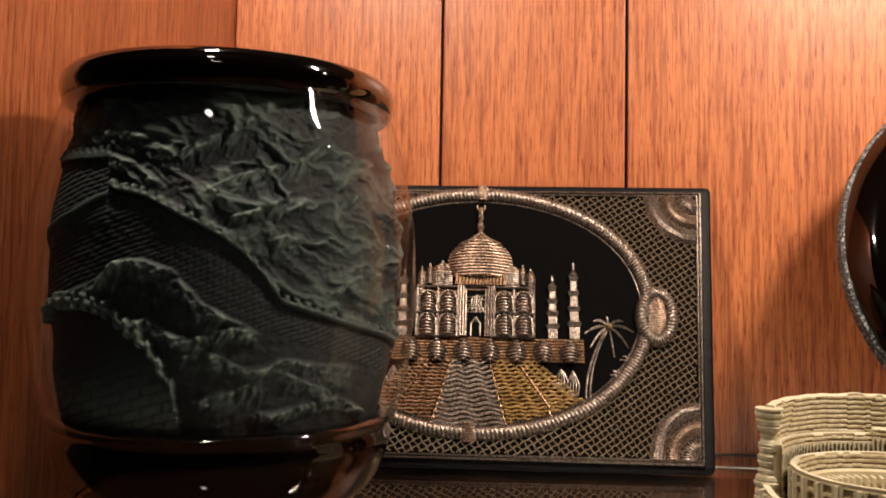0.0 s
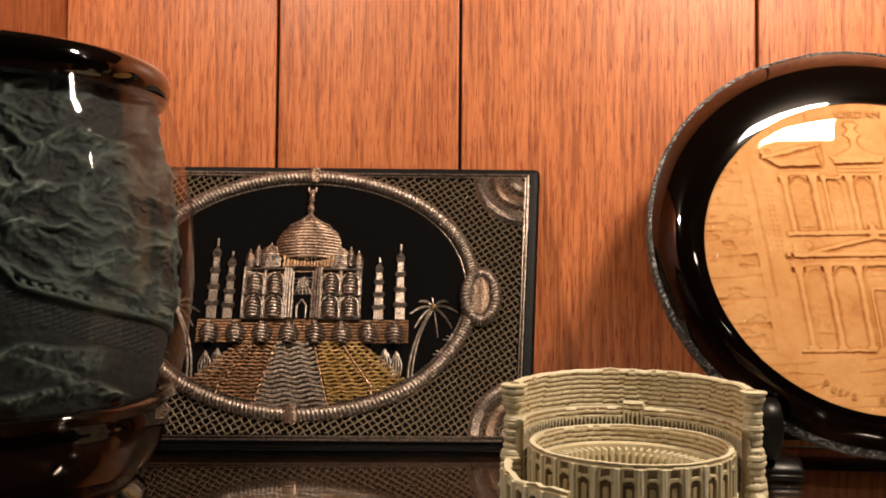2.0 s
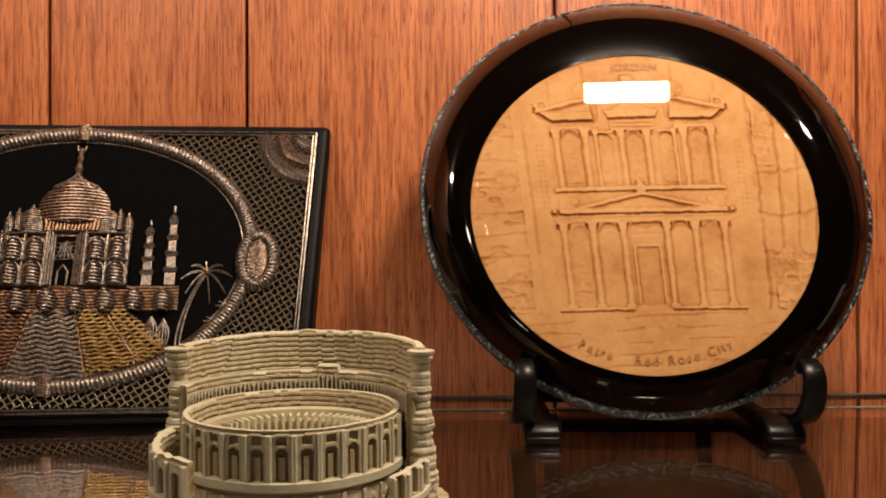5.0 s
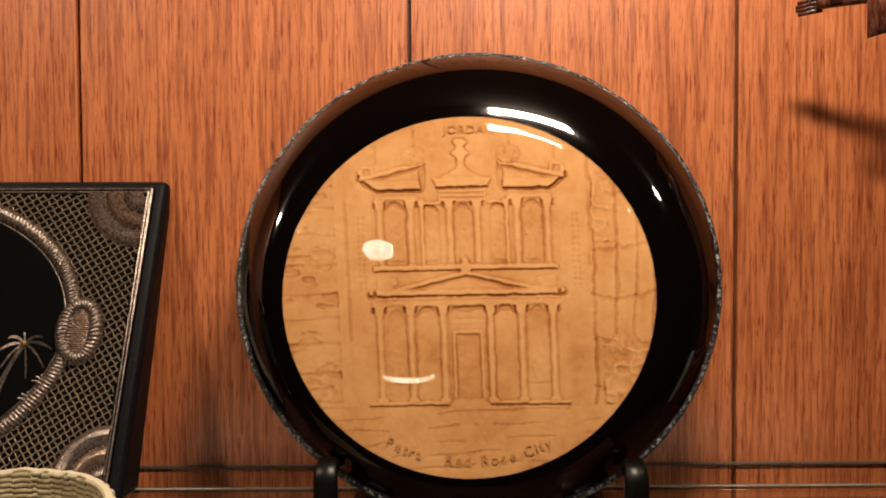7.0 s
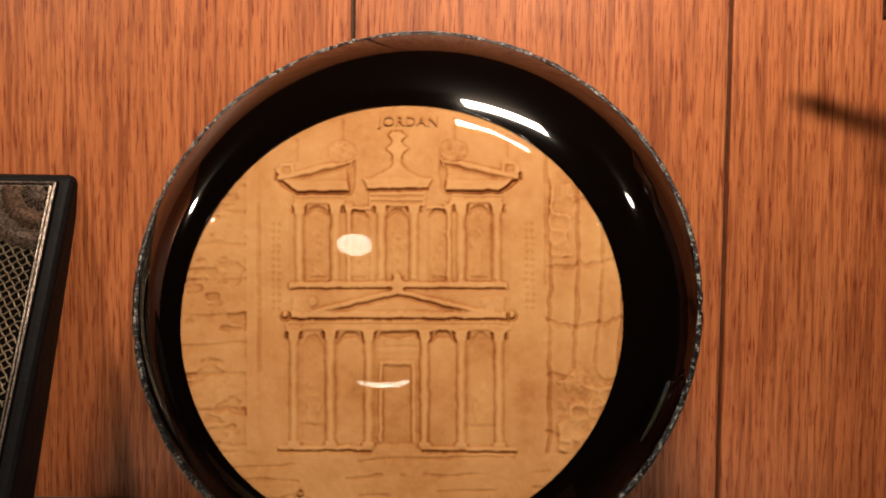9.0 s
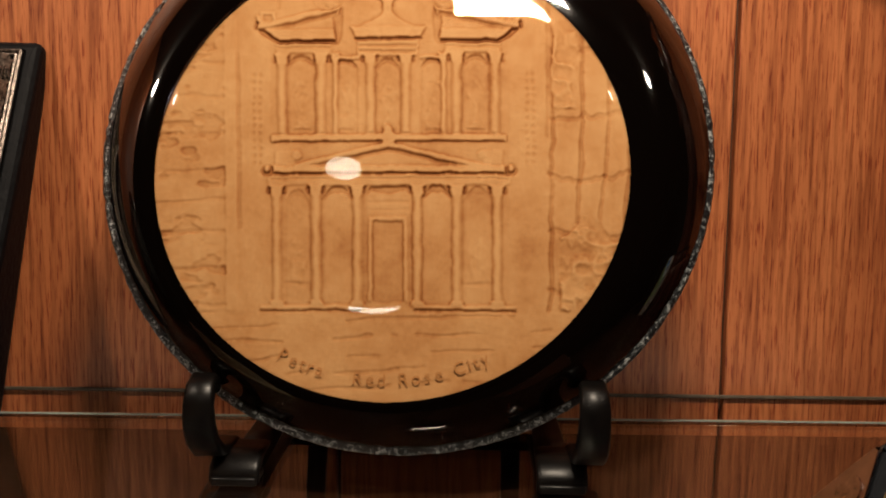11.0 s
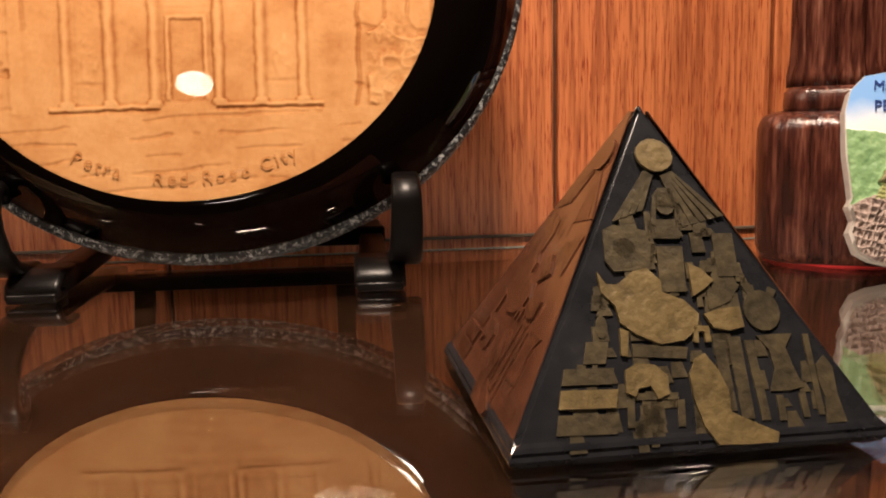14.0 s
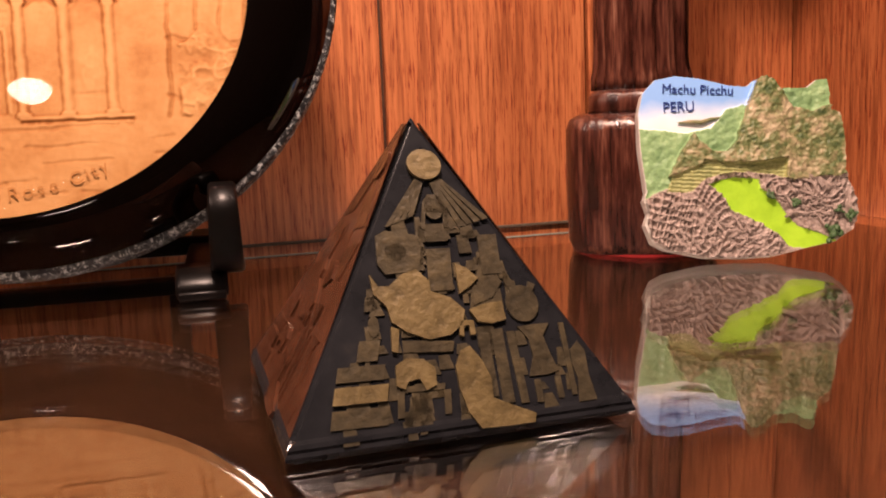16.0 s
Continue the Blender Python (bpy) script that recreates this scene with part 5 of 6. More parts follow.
for s in (-1, 1):
    hx = s * 0.0452
    hook = [(0.0040, 0.0060), (-0.0020, 0.0062), (-0.0080, 0.0082), (-0.0125, 0.0120), (-0.0150, 0.0170), (-0.0152, 0.0215), (-0.0132, 0.0250), (-0.0100, 0.0262), (-0.0078, 0.0250), (-0.0070, 0.0228)]
    leg = band("leg", [(-0.0030, 0.0028), (0.0150, 0.0030), (0.0400, 0.0040), (0.0560, 0.0060)], 0.0085, 0.0060, 0.0050, s * 0.0380)
    band("hook", hook, 0.0085, 0.0055, 0.0030, hx, "curled hook over the plate edge", leg)
    band("foot", [(-0.0092, 0.0008), (-0.0085, 0.0035), (-0.0040, 0.0060), (0.0030, 0.0062)], 0.0120, 0.0120, 0.0016, s * 0.0390, "small flared foot", leg)
    toe = box(bmesh.new(), s * 0.0390 - 0.0055, s * 0.0390 + 0.0055, -0.0105, -0.0020, 0.0, 0.0022, 0.0006, 2)
    part("toe", toe, M_STAND, leg, "", True)
    band("upright", [(0.0560, 0.0050), (0.0480, 0.0300), (0.0440, 0.0600)], 0.0060, 0.0050, 0.0040, s * 0.0300)
part("crossbar", box(bmesh.new(), -0.0420, 0.0420, 0.0400, 0.0440, 0.0030, 0.0085, 0.001, 2), M_STAND, stand)


# ---- the small pyramid ----
M_ONYX = noisy("dark_polished_stone", [(0.3, (0.008, 0.009, 0.011)), (0.6, (0.018, 0.019, 0.022)), (0.85, (0.040, 0.038, 0.036))], 90, 0.20, 0.06, 0.0004)
# side inlay: dark red carving with the oak's reflection mixed into its colour
M_SIDE_INLAY = noisy("side_inlay_reflected_oak", [(0.3, (0.034, 0.013, 0.007)), (0.7, (0.100, 0.040, 0.021))], 200, 0.13, 0.25, 0.0005)
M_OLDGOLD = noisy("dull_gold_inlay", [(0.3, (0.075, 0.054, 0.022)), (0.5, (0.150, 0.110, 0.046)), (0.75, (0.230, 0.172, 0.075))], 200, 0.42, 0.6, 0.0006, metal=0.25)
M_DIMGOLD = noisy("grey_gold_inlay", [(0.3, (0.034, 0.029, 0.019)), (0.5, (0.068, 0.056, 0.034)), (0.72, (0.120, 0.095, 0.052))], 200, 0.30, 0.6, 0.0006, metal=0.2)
S, TOP = 0.0485, 0.0418
pyramid = thing("pyramid", on_shelf(0.2553, 0.2100, 0.8), "small dark polished stone pyramid with dull gold inlaid figures", "pyramid")
body = bmesh.new()
lathe([(S / 2 * math.sqrt(2), 0.0), (S / 2 * math.sqrt(2), 0.0016), (S / 2 * math.sqrt(2) - 0.0009, 0.0024), (0.0006, TOP - 0.0006), (0.0, TOP)], 4, math.pi / 4, math.pi / 4 + 2 * math.pi, bm=body)
body.faces.new([v for v in body.verts if v.co.z < 1e-6][::-1])
bmesh.ops.bevel(body, geom=[e for e in body.edges if e.calc_length() > 0.01], offset=0.0006, segments=2, affect="EDGES")
part("body", body, M_ONYX, pyramid)
SLANT = math.hypot(S / 2, TOP)


def face_pose(turn):
    """x across the face from its middle, y up the slope from the base edge, z out of the face."""
    rise = math.degrees(math.atan2(TOP, S / 2))
    return pose(0, 0, 0, 0, 0, turn) @ pose(0, -S / 2, 0.0004, rise, 0, 0)


def plaque(name, pts, mat, turn, thick=0.0005, label=""):
    """A raised inlay from an outline given in parts of the face (across -1..1, up 0..1)."""
    bm = bmesh.new()
    vs = [bm.verts.new((a * S / 2, b * SLANT, 0.0)) for a, b in pts]
    f = bm.faces.new(vs)
    f.normal_update()
    if f.normal.z < 0:
        f.normal_flip()
    r = bmesh.ops.extrude_face_region(bm, geom=[f])
    for v in r["geom"]:
        if isinstance(v, bmesh.types.BMVert):
            v.co.z += thick
    bm.transform(face_pose(turn) @ Matrix.Translation((0, 0, 0.0003)))
    return part(name, bm, mat, pyramid, label)


def drawn(pts):
    """From a drawing grid (x right, y down; the face spans 130..875) to parts of the face."""
    out = []
    for x, y in pts:
        dx, dy = x - 502.5, y - 727.5
        det = 372.5 * -699.5 - (-105.5) * -67.5
        a, b = (dx * -699.5 + 105.5 * dy) / det, (372.5 * dy + 67.5 * dx) / det
        out.append((a, b))
    return out


def rect(x, y, w, h, skew=0.0):
    return [(x, y), (x + w, y - 0.15 * w), (x + w + skew, y + h - 0.15 * w), (x + skew, y + h)]


def ray_of(x0, y0, x1, y1, w0, w1):
    return [(x0 - w0, y0), (x0 + w0, y0), (x1 + w1, y1 - 3), (x1 - w1, y1 + 3)]


def round_of(x, y, rx, ry, n=16):
    return [(x + rx * math.cos(2 * math.pi * k / n), y + ry * math.sin(2 * math.pi * k / n)) for k in range(n)]


FIGURES = [("sun_disc", 1, round_of(422, 152, 40, 36))]
FIGURES += [("sun_ray", 0, ray_of(402 + 4 * k, 190 + 2 * k, 336 + 17 * k, 306 - 9 * k, 4, 7)) for k in range(4)]
FIGURES += [("sun_ray", 0, ray_of(438 + 5 * k, 194 - 3 * k, 484 + 19 * k, 296 - 8 * k, 4, 7)) for k in range(5)]
FIGURES += [
    ("head", 0, round_of(441, 252, 22, 26)), ("headdress", 0, [(416, 240), (428, 222), (456, 220), (470, 240), (474, 292), (462, 300), (462, 262), (422, 264), (420, 306), (410, 302)]), ("chest", 0, rect(420, 292, 50, 40)),
    ("throne_back", 0, [(308, 330), (330, 316), (396, 318), (408, 346), (404, 398), (330, 412), (312, 392)]), ("boss", 0, round_of(352, 360, 24, 20)), ("sash", 0, rect(420, 348, 54, 92, 4)),
    ("fan", 1, [(482, 374), (508, 382), (534, 402), (512, 424), (490, 440)]), ("pillar", 0, rect(538, 304, 44, 88, 8)), ("wing", 0, [(520, 424), (560, 398), (590, 402), (566, 440), (522, 462)]),
    ("robe", 1, [(294, 418), (312, 440), (334, 438), (366, 408), (396, 396), (424, 418), (426, 440), (470, 450), (500, 474), (494, 504), (468, 528), (420, 542), (372, 530), (340, 512), (330, 480), (302, 458)]),
    ("arm", 1, [(510, 472), (548, 456), (584, 448), (592, 486), (560, 498), (528, 496)]), ("buckle", 1, [(488, 498), (518, 494), (522, 524), (510, 526), (508, 506), (496, 508), (496, 530), (486, 528)]),
    ("leg", 1, [(338, 522), (356, 526), (352, 574), (340, 572)]), ("seat", 0, [(362, 548), (474, 540), (470, 562), (364, 572)]),
    ("pillar", 0, rect(526, 520, 24, 130, 16)), ("pillar", 0, rect(556, 510, 26, 150, 18)), ("pillar", 0, rect(590, 512, 18, 146, 24)),
    ("orb", 0, round_of(632, 448, 38, 40)), ("horn", 0, [(592, 402), (610, 396), (616, 414), (604, 420)]), ("horn", 0, [(650, 398), (666, 404), (658, 420), (646, 412)]),
    ("kilt", 0, [(616, 500), (652, 492), (690, 486), (674, 514), (686, 548), (704, 586), (676, 596), (636, 602), (648, 560), (640, 524)]), ("shin", 0, rect(646, 608, 14, 46, 4)), ("shin", 0, rect(692, 598, 14, 44, 6)),
    ("staff", 0, rect(712, 484, 12, 150, 18)), ("servant", 0, [(734, 540), (752, 520), (768, 540), (772, 590), (786, 640), (744, 648), (746, 600), (736, 572)]),
    ("stool", 0, rect(272, 556, 44, 42, -6)), ("jar", 0, round_of(302, 524, 12, 22)), ("step", 0, rect(228, 612, 98, 30, -4)), ("step", 1, rect(222, 652, 110, 34, -4)), ("step", 0, rect(218, 696, 116, 36, -4)),
    ("lion", 1, [(346, 600), (368, 584), (404, 582), (430, 598), (432, 632), (410, 644), (396, 622), (372, 630), (366, 646), (348, 640)]), ("plinth", 0, rect(350, 652, 14, 50)), ("plinth", 0, rect(448, 640, 14, 48)), ("lintel", 0, rect(360, 640, 90, 12)),
    ("train", 1, [(474, 592), (486, 560), (506, 548), (532, 576), (550, 612), (552, 650), (598, 664), (644, 676), (640, 694), (584, 704), (524, 712), (498, 682), (480, 636)]),
]
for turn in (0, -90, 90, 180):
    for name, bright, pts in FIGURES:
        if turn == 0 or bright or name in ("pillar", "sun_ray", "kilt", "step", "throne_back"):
            plaque(name, drawn(pts), (M_OLDGOLD if bright else M_DIMGOLD) if turn == 0 else M_SIDE_INLAY, turn, 0.0005 if bright else 0.0003)
# panes added on the side faces; their brown paints the reflected oak wall
M_REFLECTED_OAK = noisy("brown_reflection_pane", [(0.3, (0.050, 0.019, 0.010)), (0.7, (0.110, 0.044, 0.024))], 60, 0.14, 0.08, 0.0004)
for turn in (-90, 90, 180):
    plaque("side_pane", [(-0.93, 0.035), (0.93, 0.035), (0.02, 0.965), (-0.02, 0.965)], M_REFLECTED_OAK, turn, 0.00015, "added side pane coloured like reflected oak")
rng = random.Random(21)
for k in range(150):
    b = rng.uniform(0.04, 0.62)
    a = rng.uniform(-1, 1) * (0.86 - b)
    w, h = rng.uniform(0.014, 0.055), rng.uniform(0.010, 0.035)
    plaque("glyph", [(a - w, b - h), (a + w, b - h), (a + w * rng.uniform(0.3, 1), b + h), (a - w * rng.uniform(0.3, 1), b + h)], M_DIMGOLD if k % 4 else M_SIDE_INLAY, 0 if k % 4 else -90, 0.0002)


# ---- the painted magnet and the wooden statue behind it ----
def inside(poly, u, v):
    """Which of the places (u, v) lie in the outline."""
    res = np.zeros(u.shape, bool)
    n = len(poly)
    for i in range(n):
        (x0, y0), (x1, y1) = poly[i], poly[(i + 1) % n]
        cond = (y0 > v) != (y1 > v)
        xs = x0 + (v - y0) * (x1 - x0) / ((y1 - y0) or 1e-9)
        res ^= cond & (u < xs)
    return res


def paint(name, stops, scale, rough=0.5, relief=0.5):
    return noisy(name, stops, scale, rough, relief, 0.0005)


M_SKY = material("painted_sky", (0.3, 0.5, 0.8), 0.35)
tc, mp = node(M_SKY, "ShaderNodeTexCoord"), None
sep = node(M_SKY, "ShaderNodeSeparateXYZ")
wire(M_SKY, tc, "Object", sep, 0)
skn = node(M_SKY, "ShaderNodeTexNoise", Scale=120.0, Detail=3.0)
wire(M_SKY, tc, "Object", skn, "Vector")
edge = node(M_SKY, "ShaderNodeMath", operation="MULTIPLY_ADD")
edge.inputs[1].default_value = 0.006
wire(M_SKY, skn, "Fac", edge, 0)
wire(M_SKY, sep, 2, edge, 2)
rng_ = node(M_SKY, "ShaderNodeMapRange")
rng_.inputs["From Min"].default_value, rng_.inputs["From Max"].default_value = 0.034, 0.046
wire(M_SKY, edge, 0, rng_, "Value")
skr = ramp(M_SKY, [(0.15, (0.82, 0.80, 0.72)), (0.55, (0.62, 0.72, 0.84)), (0.95, (0.20, 0.42, 0.80))])
wire(M_SKY, rng_, 0, skr, "Fac")
wire(M_SKY, skr, "Color", M_SKY.node_tree.nodes["Principled BSDF"], "Base Color")
M_HILL = paint("painted_green_hill", [(0.3, (0.10, 0.22, 0.09)), (0.55, (0.20, 0.36, 0.16)), (0.8, (0.36, 0.50, 0.26))], 160)
M_PEAK = paint("painted_brown_peak", [(0.34, (0.04, 0.075, 0.025)), (0.45, (0.12, 0.155, 0.055)), (0.55, (0.25, 0.225, 0.115)), (0.70, (0.46, 0.37, 0.25))], 150)
M_LAWN = paint("painted_lime_meadow", [(0.3, (0.24, 0.50, 0.015)), (0.7, (0.36, 0.66, 0.03))], 80, 0.5, 0.2)
M_RUIN = paint("painted_stone_ruins", [(0.30, (0.09, 0.068, 0.054)), (0.5, (0.29, 0.225, 0.195)), (0.72, (0.48, 0.39, 0.34))], 420)
M_TERRACE = paint("painted_terraces", [(0.3, (0.13, 0.17, 0.05)), (0.55, (0.30, 0.32, 0.12)), (0.8, (0.45, 0.42, 0.22))], 300)
M_TREE = paint("painted_dark_trees", [(0.3, (0.02, 0.06, 0.02)), (0.7, (0.06, 0.14, 0.04))], 600)
M_INK = material("blue_ink", (0.012, 0.04, 0.20), 0.4)
M_CAST = paint("cast_resin_side", [(0.3, (0.45, 0.42, 0.38)), (0.7, (0.62, 0.60, 0.55))], 120)
MW, MH = 0.0550, 0.0492
magnet = thing("souvenir_magnet", pose(0.3356, 0.2795, 0.0040, -13, 0, -18), "painted resin souvenir magnet of a mountain citadel", "magnet")
OUTLINE = [(.09, .06), (.03, .10), (.0, .20), (.02, .26), (.0, .33), (.015, .37), (-.005, .60), (-.005, .80), (.02, .91), (.08, .98), (.18, 1.0), (.30, .98), (.44, .935), (.52, .925), (.55, .955), (.60, .965), (.65, .935), (.68, .905), (.80, .90), (.85, .945), (.90, .945), (.905, .86), (.90, .77), (.94, .76), (.955, .60), (.945, .45), (.985, .32), (1.0, .22), (.96, .13), (.88, .07), (.74, .04), (.60, .005), (.45, .0), (.28, .01), (.20, .03)]
slab_bm = bmesh.new()
f = slab_bm.faces.new([slab_bm.verts.new((u * MW, 0.0, v * MH)) for u, v in OUTLINE])
f.normal_update()
r = bmesh.ops.extrude_face_region(slab_bm, geom=[f])
for v in r["geom"]:
    if isinstance(v, bmesh.types.BMVert):
        v.co.y += 0.0042
bmesh.ops.recalc_face_normals(slab_bm, faces=slab_bm.faces)
part("slab", slab_bm, M_CAST, magnet, "pale resin body")
n_u, n_v = 300, 240
U, V = np.meshgrid(np.linspace(-0.01, 1.01, n_u), np.linspace(-0.01, 1.01, n_v))
WU = U + 0.02 * (turbulence(U * 22 + 4, V * 22 + 4, 51) - 0.5)
WV = V + 0.02 * (turbulence(U * 22 + 14, V * 22 + 9, 55) - 0.5)
whole = inside(OUTLINE, U, V)
peak = inside([(.12, .44), (.17, .55), (.21, .62), (.25, .68), (.29, .62), (.34, .58), (.40, .57), (.45, .63), (.49, .76), (.53, .88), (.57, .97), (.63, .96), (.68, .87), (.72, .80), (.80, .77), (.90, .80), (.97, .76), (.98, .55), (.96, .42), (.70, .40), (.55, .46), (.33, .44)], WU, WV)
hill_r = inside([(.68, .96), (.80, .99), (.93, .99), (.93, .76), (.80, .74), (.70, .78)], WU, WV)
hill_l = inside([(-.05, .72), (.10, .70), (.22, .68), (.33, .70), (.42, .80), (.50, .82), (.55, .70), (.45, .50), (.10, .38), (-.05, .30)], WU, WV)
lawn = inside([(.30, .40), (.42, .43), (.54, .42), (.55, .36), (.62, .30), (.66, .22), (.72, .15), (.82, .11), (.88, .07), (.80, .03), (.66, .05), (.60, .13), (.50, .20), (.40, .26), (.36, .34)], WU, WV)
terrace = inside([(.10, .36), (.14, .44), (.30, .52), (.50, .50), (.68, .52), (.66, .42), (.58, .44), (.42, .46), (.30, .43), (.22, .36)], WU, WV)
region = np.where(lawn, 4, np.where(terrace, 5, np.where(peak, 3, np.where(hill_r, 2, np.where(hill_l & (V > 0.33), 1, np.where(V > 0.60, 0, 6))))))
rough_n = turbulence(U * 34 + 2, V * 34 + 2, 61)
fine_n = turbulence(U * 90 + 2, V * 90 + 2, 67)
BU, BV = U + 0.05 * (turbulence(U * 9 + 31, V * 9 + 31, 75) - 0.5), V + 0.05 * (turbulence(U * 9 + 51, V * 9 + 11, 79) - 0.5)
turn = np.where(U < 0.24, 0.25, np.where(U < 0.6, -0.75, 0.55)) + 0.5 * (lattice_noise(U * 6 + 5, V * 6 + 5, 83) - 0.5)
RU, RV = BU * np.cos(turn) * 1.2 - BV * np.sin(turn), BU * np.sin(turn) * 1.2 + BV * np.cos(turn)
blocks = lattice_noise(np.floor(RU * 38), np.floor(RV * 24), 71)
walls = (np.maximum(np.abs((RU * 38) % 1.0 - 0.5), np.abs((RV * 24) % 1.0 - 0.5)) > 0.36) & (lattice_noise(np.floor(RU * 12), np.floor(RV * 8), 73) > 0.30)
studs = np.clip(np.sin(RU * 330) * np.sin(RV * 300), 0, 1) * (lattice_noise(U * 5 + 8, V * 5 + 8, 95) > 0.5)
lift = {0: 0.0003 + 0 * U, 1: 0.0006 + 0.0008 * rough_n, 2: 0.0008 + 0.0010 * rough_n,
        3: 0.0012 + 0.0012 * turbulence(U * 14 + 3, V * 10 + 3, 63) + 0.0009 * rough_n + 0.0007 * fine_n + 0.0014 * np.exp(-((U - .58) / .12) ** 2), 4: 0.0012 + 0.0001 * rough_n,
        5: 0.0012 + 0.0006 * (((V + 0.10 * U) * 46) % 1.0), 6: 0.0010 + 0.0009 * walls + 0.0007 * blocks + 0.0004 * fine_n + 0.0004 * studs}
Z = np.zeros_like(U)
for k, h in lift.items():
    Z = np.where(region == k, h, Z)
for _ in range(1):
    Z = (Z * 2 + np.roll(Z, 1, 0) + np.roll(Z, -1, 0) + np.roll(Z, 1, 1) + np.roll(Z, -1, 1)) / 6
names = {0: ("sky", M_SKY, "pale blue painted sky"), 1: ("hillside", M_HILL, "green painted hillside"), 2: ("hillside", M_HILL, "green painted hillside"), 3: ("peak", M_PEAK, "brown and green painted mountain"), 4: ("meadow", M_LAWN, "bright lime-green meadow"), 5: ("terrace_slope", M_TERRACE, "stepped green terraces"), 6: ("ruin_field", M_RUIN, "grey-brown ruined houses")}
grown = lambda k: k | np.roll(k, 1, 0) | np.roll(k, -1, 0) | np.roll(k, 1, 1) | np.roll(k, -1, 1)
pieces = {}
for k, (nm, mat, lab) in names.items():
    keep = grown(region == k) & whole
    if keep.any():
        pieces[nm] = sheet(nm, U * MW, -0.0001 - Z - 0.00002 * k, V * MH, keep, mat, magnet, 0.5 + 0 * U, lab)
house = box(bmesh.new(), -0.0016, 0.0016, -0.0007, 0.0, -0.00035, 0.00035, 0.0001, 1)
first_wall = None
rng = random.Random(8)
for k in range(64):
    u, v = (rng.uniform(0.05, 0.52), rng.uniform(0.05, 0.30)) if k < 40 else (rng.uniform(0.64, 0.93), rng.uniform(0.17, 0.42))
    if inside([(.30, .40), (.54, .42), (.66, .22), (.88, .07), (.66, .05), (.50, .20)], np.array([u]), np.array([v]))[0] or not inside(OUTLINE, np.array([u]), np.array([v - 0.03]))[0]:
        continue
    if first_wall is None:
        first_wall = ob = part("ruin_wall", house, M_RUIN, pieces["ruin_field"])
    else:
        ob = new("ruin_wall", first_wall.data)
        ob.parent = pieces["ruin_field"]
    ob.location = (u * MW, -0.0020, v * MH)
    ob.rotation_euler = (0, math.radians(rng.choice((-32, -28, 58, 62, 20))), 0)
    ob.scale = (rng.uniform(0.5, 1.2), 1, 1)
for u, v, s in ((0.855, 0.115, 0.0024), (0.585, 0.33, 0.0013), (0.70, 0.28, 0.0014), (0.955, 0.20, 0.0018), (0.90, 0.235, 0.0013)):
    bm = bmesh.new()
    rng = random.Random(int(u * 1000))
    for k in range(16):
        t = bmesh.new()
        bmesh.ops.create_icosphere(t, subdivisions=1, radius=s * rng.uniform(0.28, 0.45))
        merge(bm, t, Matrix.Translation((u * MW + rng.gauss(0, s * 0.42), -0.0022 - rng.random() * s * 0.5, v * MH + rng.gauss(0, s * 0.38))))
    part("tree", bm, M_TREE, magnet, "dark green painted tree")
cloud = bmesh.new()
tube(cloud, [(0.18 * MW, -0.0008, 0.738 * MH), (0.23 * MW, -0.0010, 0.742 * MH), (0.29 * MW, -0.0010, 0.738 * MH), (0.34 * MW, -0.0008, 0.752 * MH), (0.40 * MW, -0.0006, 0.762 * MH)], lambda t: 0.00055 * math.sin(math.pi * (0.1 + 0.8 * t)), 6)
part("far_ridge", cloud, M_PEAK, magnet, "thin brown ridge")
for text, size, u, v in (("Machu Picchu", 0.0036, 0.285, 0.915), ("PERU", 0.0040, 0.190, 0.825)):
    bm = letters(text, size, 0.00012)
    w = max(x.co.x for x in bm.verts) - min(x.co.x for x in bm.verts)
    want = 0.335 * MW if len(text) > 4 else 0.145 * MW
    bm.transform(pose(u * MW, -0.0007, v * MH, 90, 0.0, 0) @ pose(0, 0, 0, 0, 0, -4 if len(text) > 4 else 0) @ Matrix.Diagonal((want / w, 1, 1, 1)))
    part("lettering", bm, M_INK, pieces["sky"], "dark blue lettering")

M_STATUE = noisy("dark_red_wood", [(0.30, (0.008, 0.003, 0.002)), (0.48, (0.040, 0.011, 0.007)), (0.60, (0.11, 0.038, 0.024)), (0.76, (0.26, 0.13, 0.085))], 210, 0.20, 0.7, 0.0010, stretch=(1, 1, 0.10))
M_RED = material("plain_red", (0.55, 0.03, 0.03), 0.8)


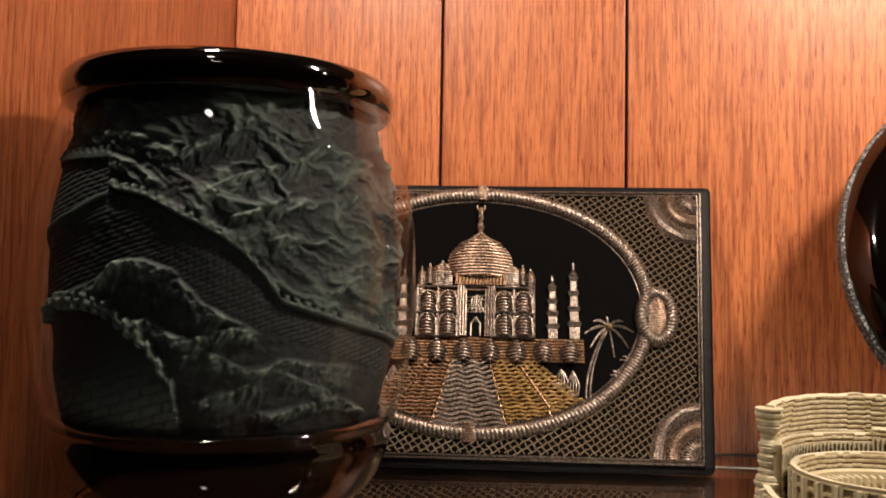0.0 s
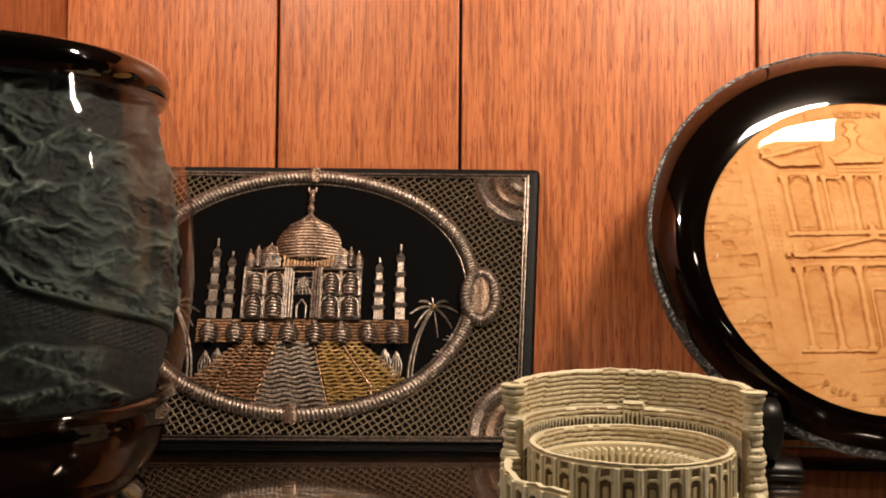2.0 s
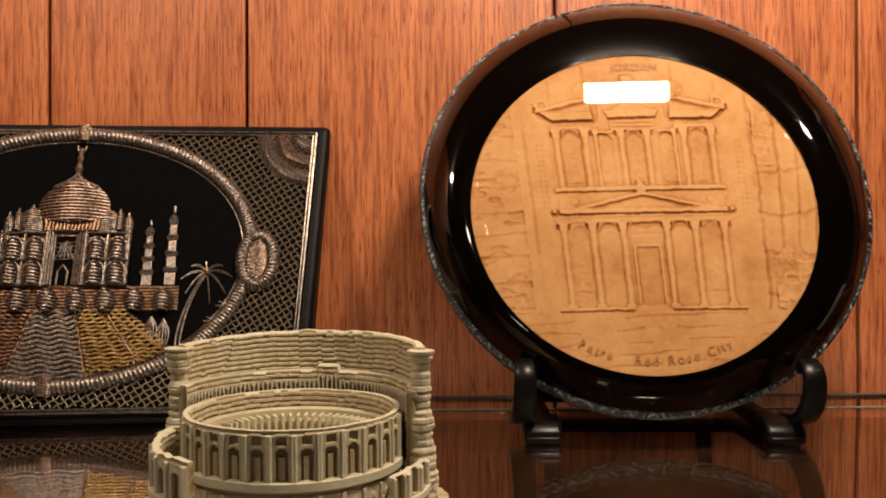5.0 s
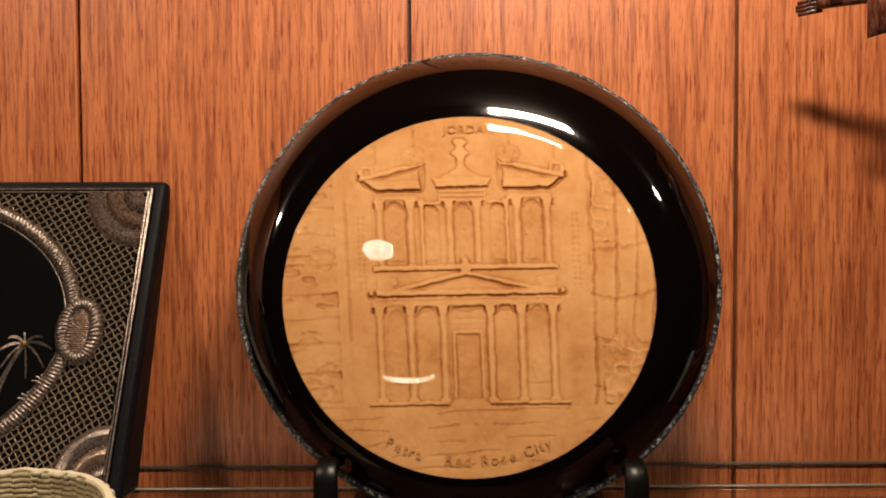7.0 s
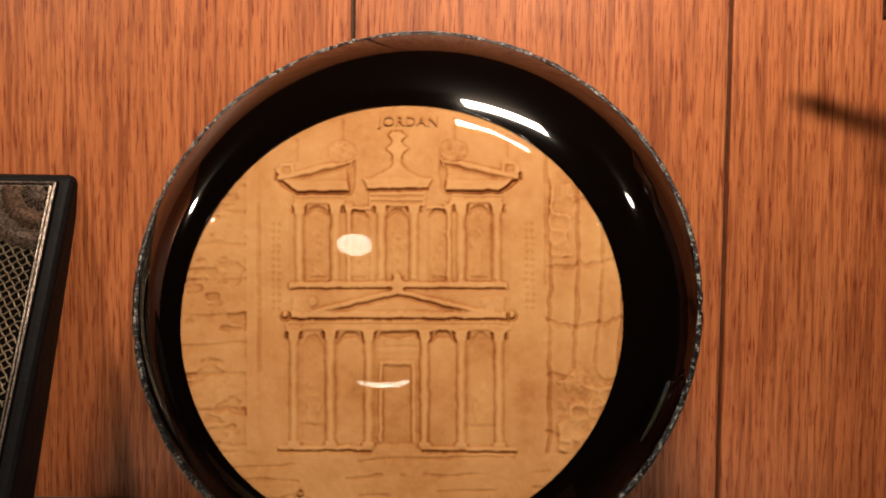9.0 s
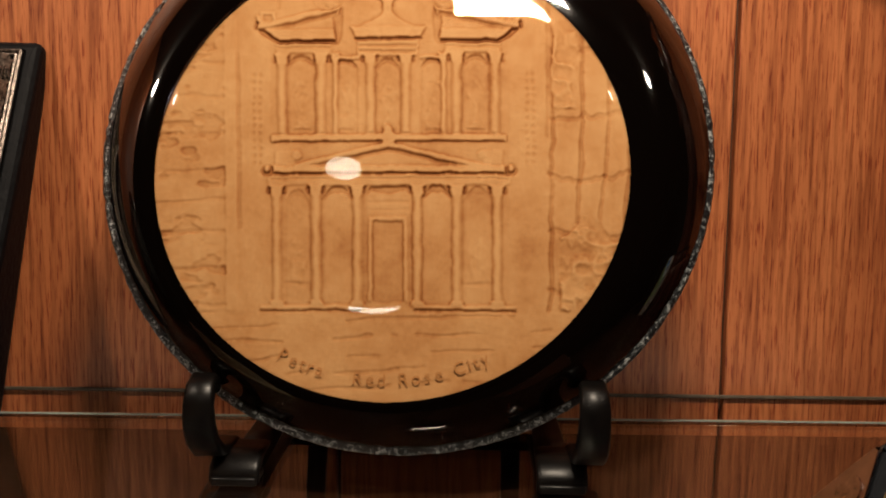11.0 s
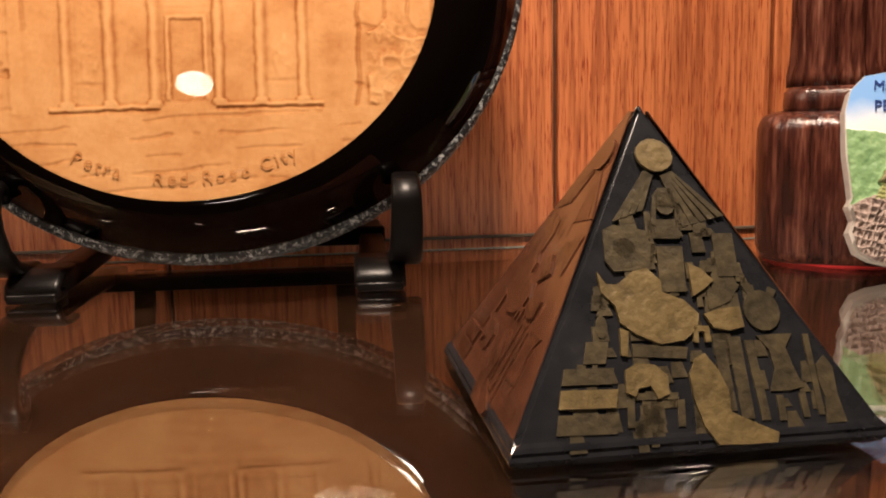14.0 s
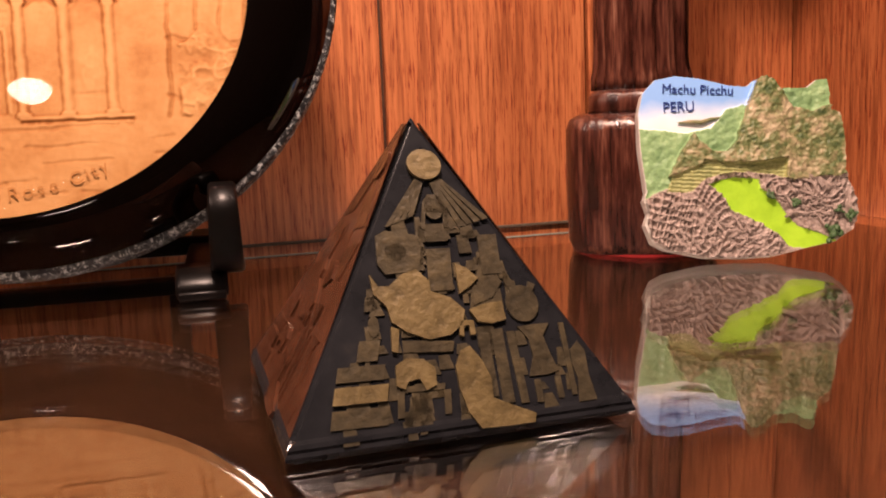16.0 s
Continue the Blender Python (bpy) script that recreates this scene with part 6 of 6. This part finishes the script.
def statue():
    """A robed figure with outspread arms on a rounded block: one plain shape."""
    bm = bmesh.new()
    n = 180

    def loop(rows):
        rings = [[bm.verts.new(p) for p in r] for r in rows]
        for a, b in zip(rings, rings[1:]):
            for i in range(len(a)):
                bm.faces.new((a[i], a[(i + 1) % len(a)], b[(i + 1) % len(a)], b[i]))
        bm.faces.new(rings[0][::-1])
        bm.faces.new(rings[-1])

    def squarish(r, z, p=4.0, sx=1.0, sy=1.0):
        out = []
        for i in range(n):
            a = 2 * math.pi * i / n
            c, s = math.cos(a), math.sin(a)
            k = r / (abs(c) ** p + abs(s) ** p) ** (1 / p)
            out.append((sx * k * c, sy * k * s, z))
        return out
    loop([squarish(r, z) for r, z in ((0.0185, 0.0004), (0.0202, 0.0012), (0.0212, 0.0040), (0.0216, 0.0200), (0.0214, 0.0355), (0.0202, 0.0385), (0.0178, 0.0397), (0.0150, 0.0400))])
    loop([squarish(r, z) for r, z in ((0.0150, 0.0398), (0.0151, 0.0408), (0.0149, 0.0448), (0.0136, 0.0462), (0.0115, 0.0464))])
    rows = []
    for k in range(44):
        z = 0.0462 + 0.1336 * k / 43
        t = k / 43
        r = 0.0120 - 0.0012 * t + 0.0010 * smooth(0.0, 0.05, 0.06 - t) + 0.0035 * smooth(0.75, 0.95, t) * (1 - smooth(0.95, 1.0, t))
        ring_pts = []
        for i in range(n):
            a = 2 * math.pi * i / n
            fold = 1 + 0.055 * math.sin(11 * a + 1.2 * math.sin(3 * t + a)) + 0.03 * math.sin(23 * a + 2 * t) + 0.022 * math.sin(41 * a + 3 * math.sin(9 * t)) + 0.02 * fbm(a * 14, t * 3, 1.0, 3)
            ring_pts.append((r * fold * 1.05 * math.cos(a), r * fold * 0.85 * math.sin(a), z))
        rows.append(ring_pts)
    loop(rows)
    for s in (-1, 1):
        # sleeve, then a tapering forearm with a flat palm and four grooved ends
        rows = []
        for k in range(12):
            t = k / 11
            x = s * (0.006 + 0.0325 * t)
            drop, r = 0.0075 + 0.0065 * t, 0.0058 - 0.0006 * t
            rows.append([(x, 0.72 * r * math.cos(2 * math.pi * i / 24), 0.1745 + (r if math.sin(2 * math.pi * i / 24) > 0 else drop) * math.sin(2 * math.pi * i / 24) + 0.0006 * math.sin(6 * t + i)) for i in range(24)])
        loop(rows)
        tube(bm, [(s * 0.0365, 0, 0.1742), (s * 0.0460, 0, 0.1740), (s * 0.0500, 0, 0.1738), (s * 0.0540, 0, 0.1736)], lambda t: 0.0027 - 0.0004 * t, 12)
        for k in range(4):
            y = 0.0
            tube(bm, [(s * 0.0525, 0.0006 * (k - 1.5), 0.1750 - 0.0012 * k), (s * 0.0565, 0.0004 * (k - 1.5), 0.1748 - 0.0013 * k), (s * (0.0612 - 0.0006 * abs(k - 1.5)), 0, 0.1742 - 0.0013 * k)], lambda t: 0.00095 - 0.0003 * t, 8)
        tube(bm, [(s * 0.0520, -0.0012, 0.1760), (s * 0.0548, -0.0018, 0.1772), (s * 0.0570, -0.0018, 0.1776)], 0.0009, 8)
    t = bmesh.new()
    bmesh.ops.create_uvsphere(t, u_segments=24, v_segments=16, radius=0.0085)
    merge(bm, t, Matrix.Translation((0, -0.001, 0.196)) @ Matrix.Diagonal((0.85, 0.95, 1.2, 1)))
    tube(bm, [(0, 0, 0.176), (0, 0, 0.190)], 0.0045, 12)
    for v in bm.verts:
        v.co.z -= 0.0025 * smooth(0.12, 0.165, v.co.z)
    for f in bm.faces:
        f.smooth = True
    return bm


ob = link_mesh("statue", statue(), M_STATUE, True)
ob.matrix_world = on_shelf(0.3515, 0.3095, -31)
tagged(ob, "dark red carved statue with outspread arms on a rounded block", "statue")
pad = link_mesh("felt_pad", lathe([(0.0, -0.0000), (0.0192, 0.0), (0.0192, 0.0005), (0.0, 0.0005)], 40), M_RED)
pad.matrix_world = on_shelf(0.3515, 0.3095, -31)
tagged(pad, "thin red disc under the statue", "pad")
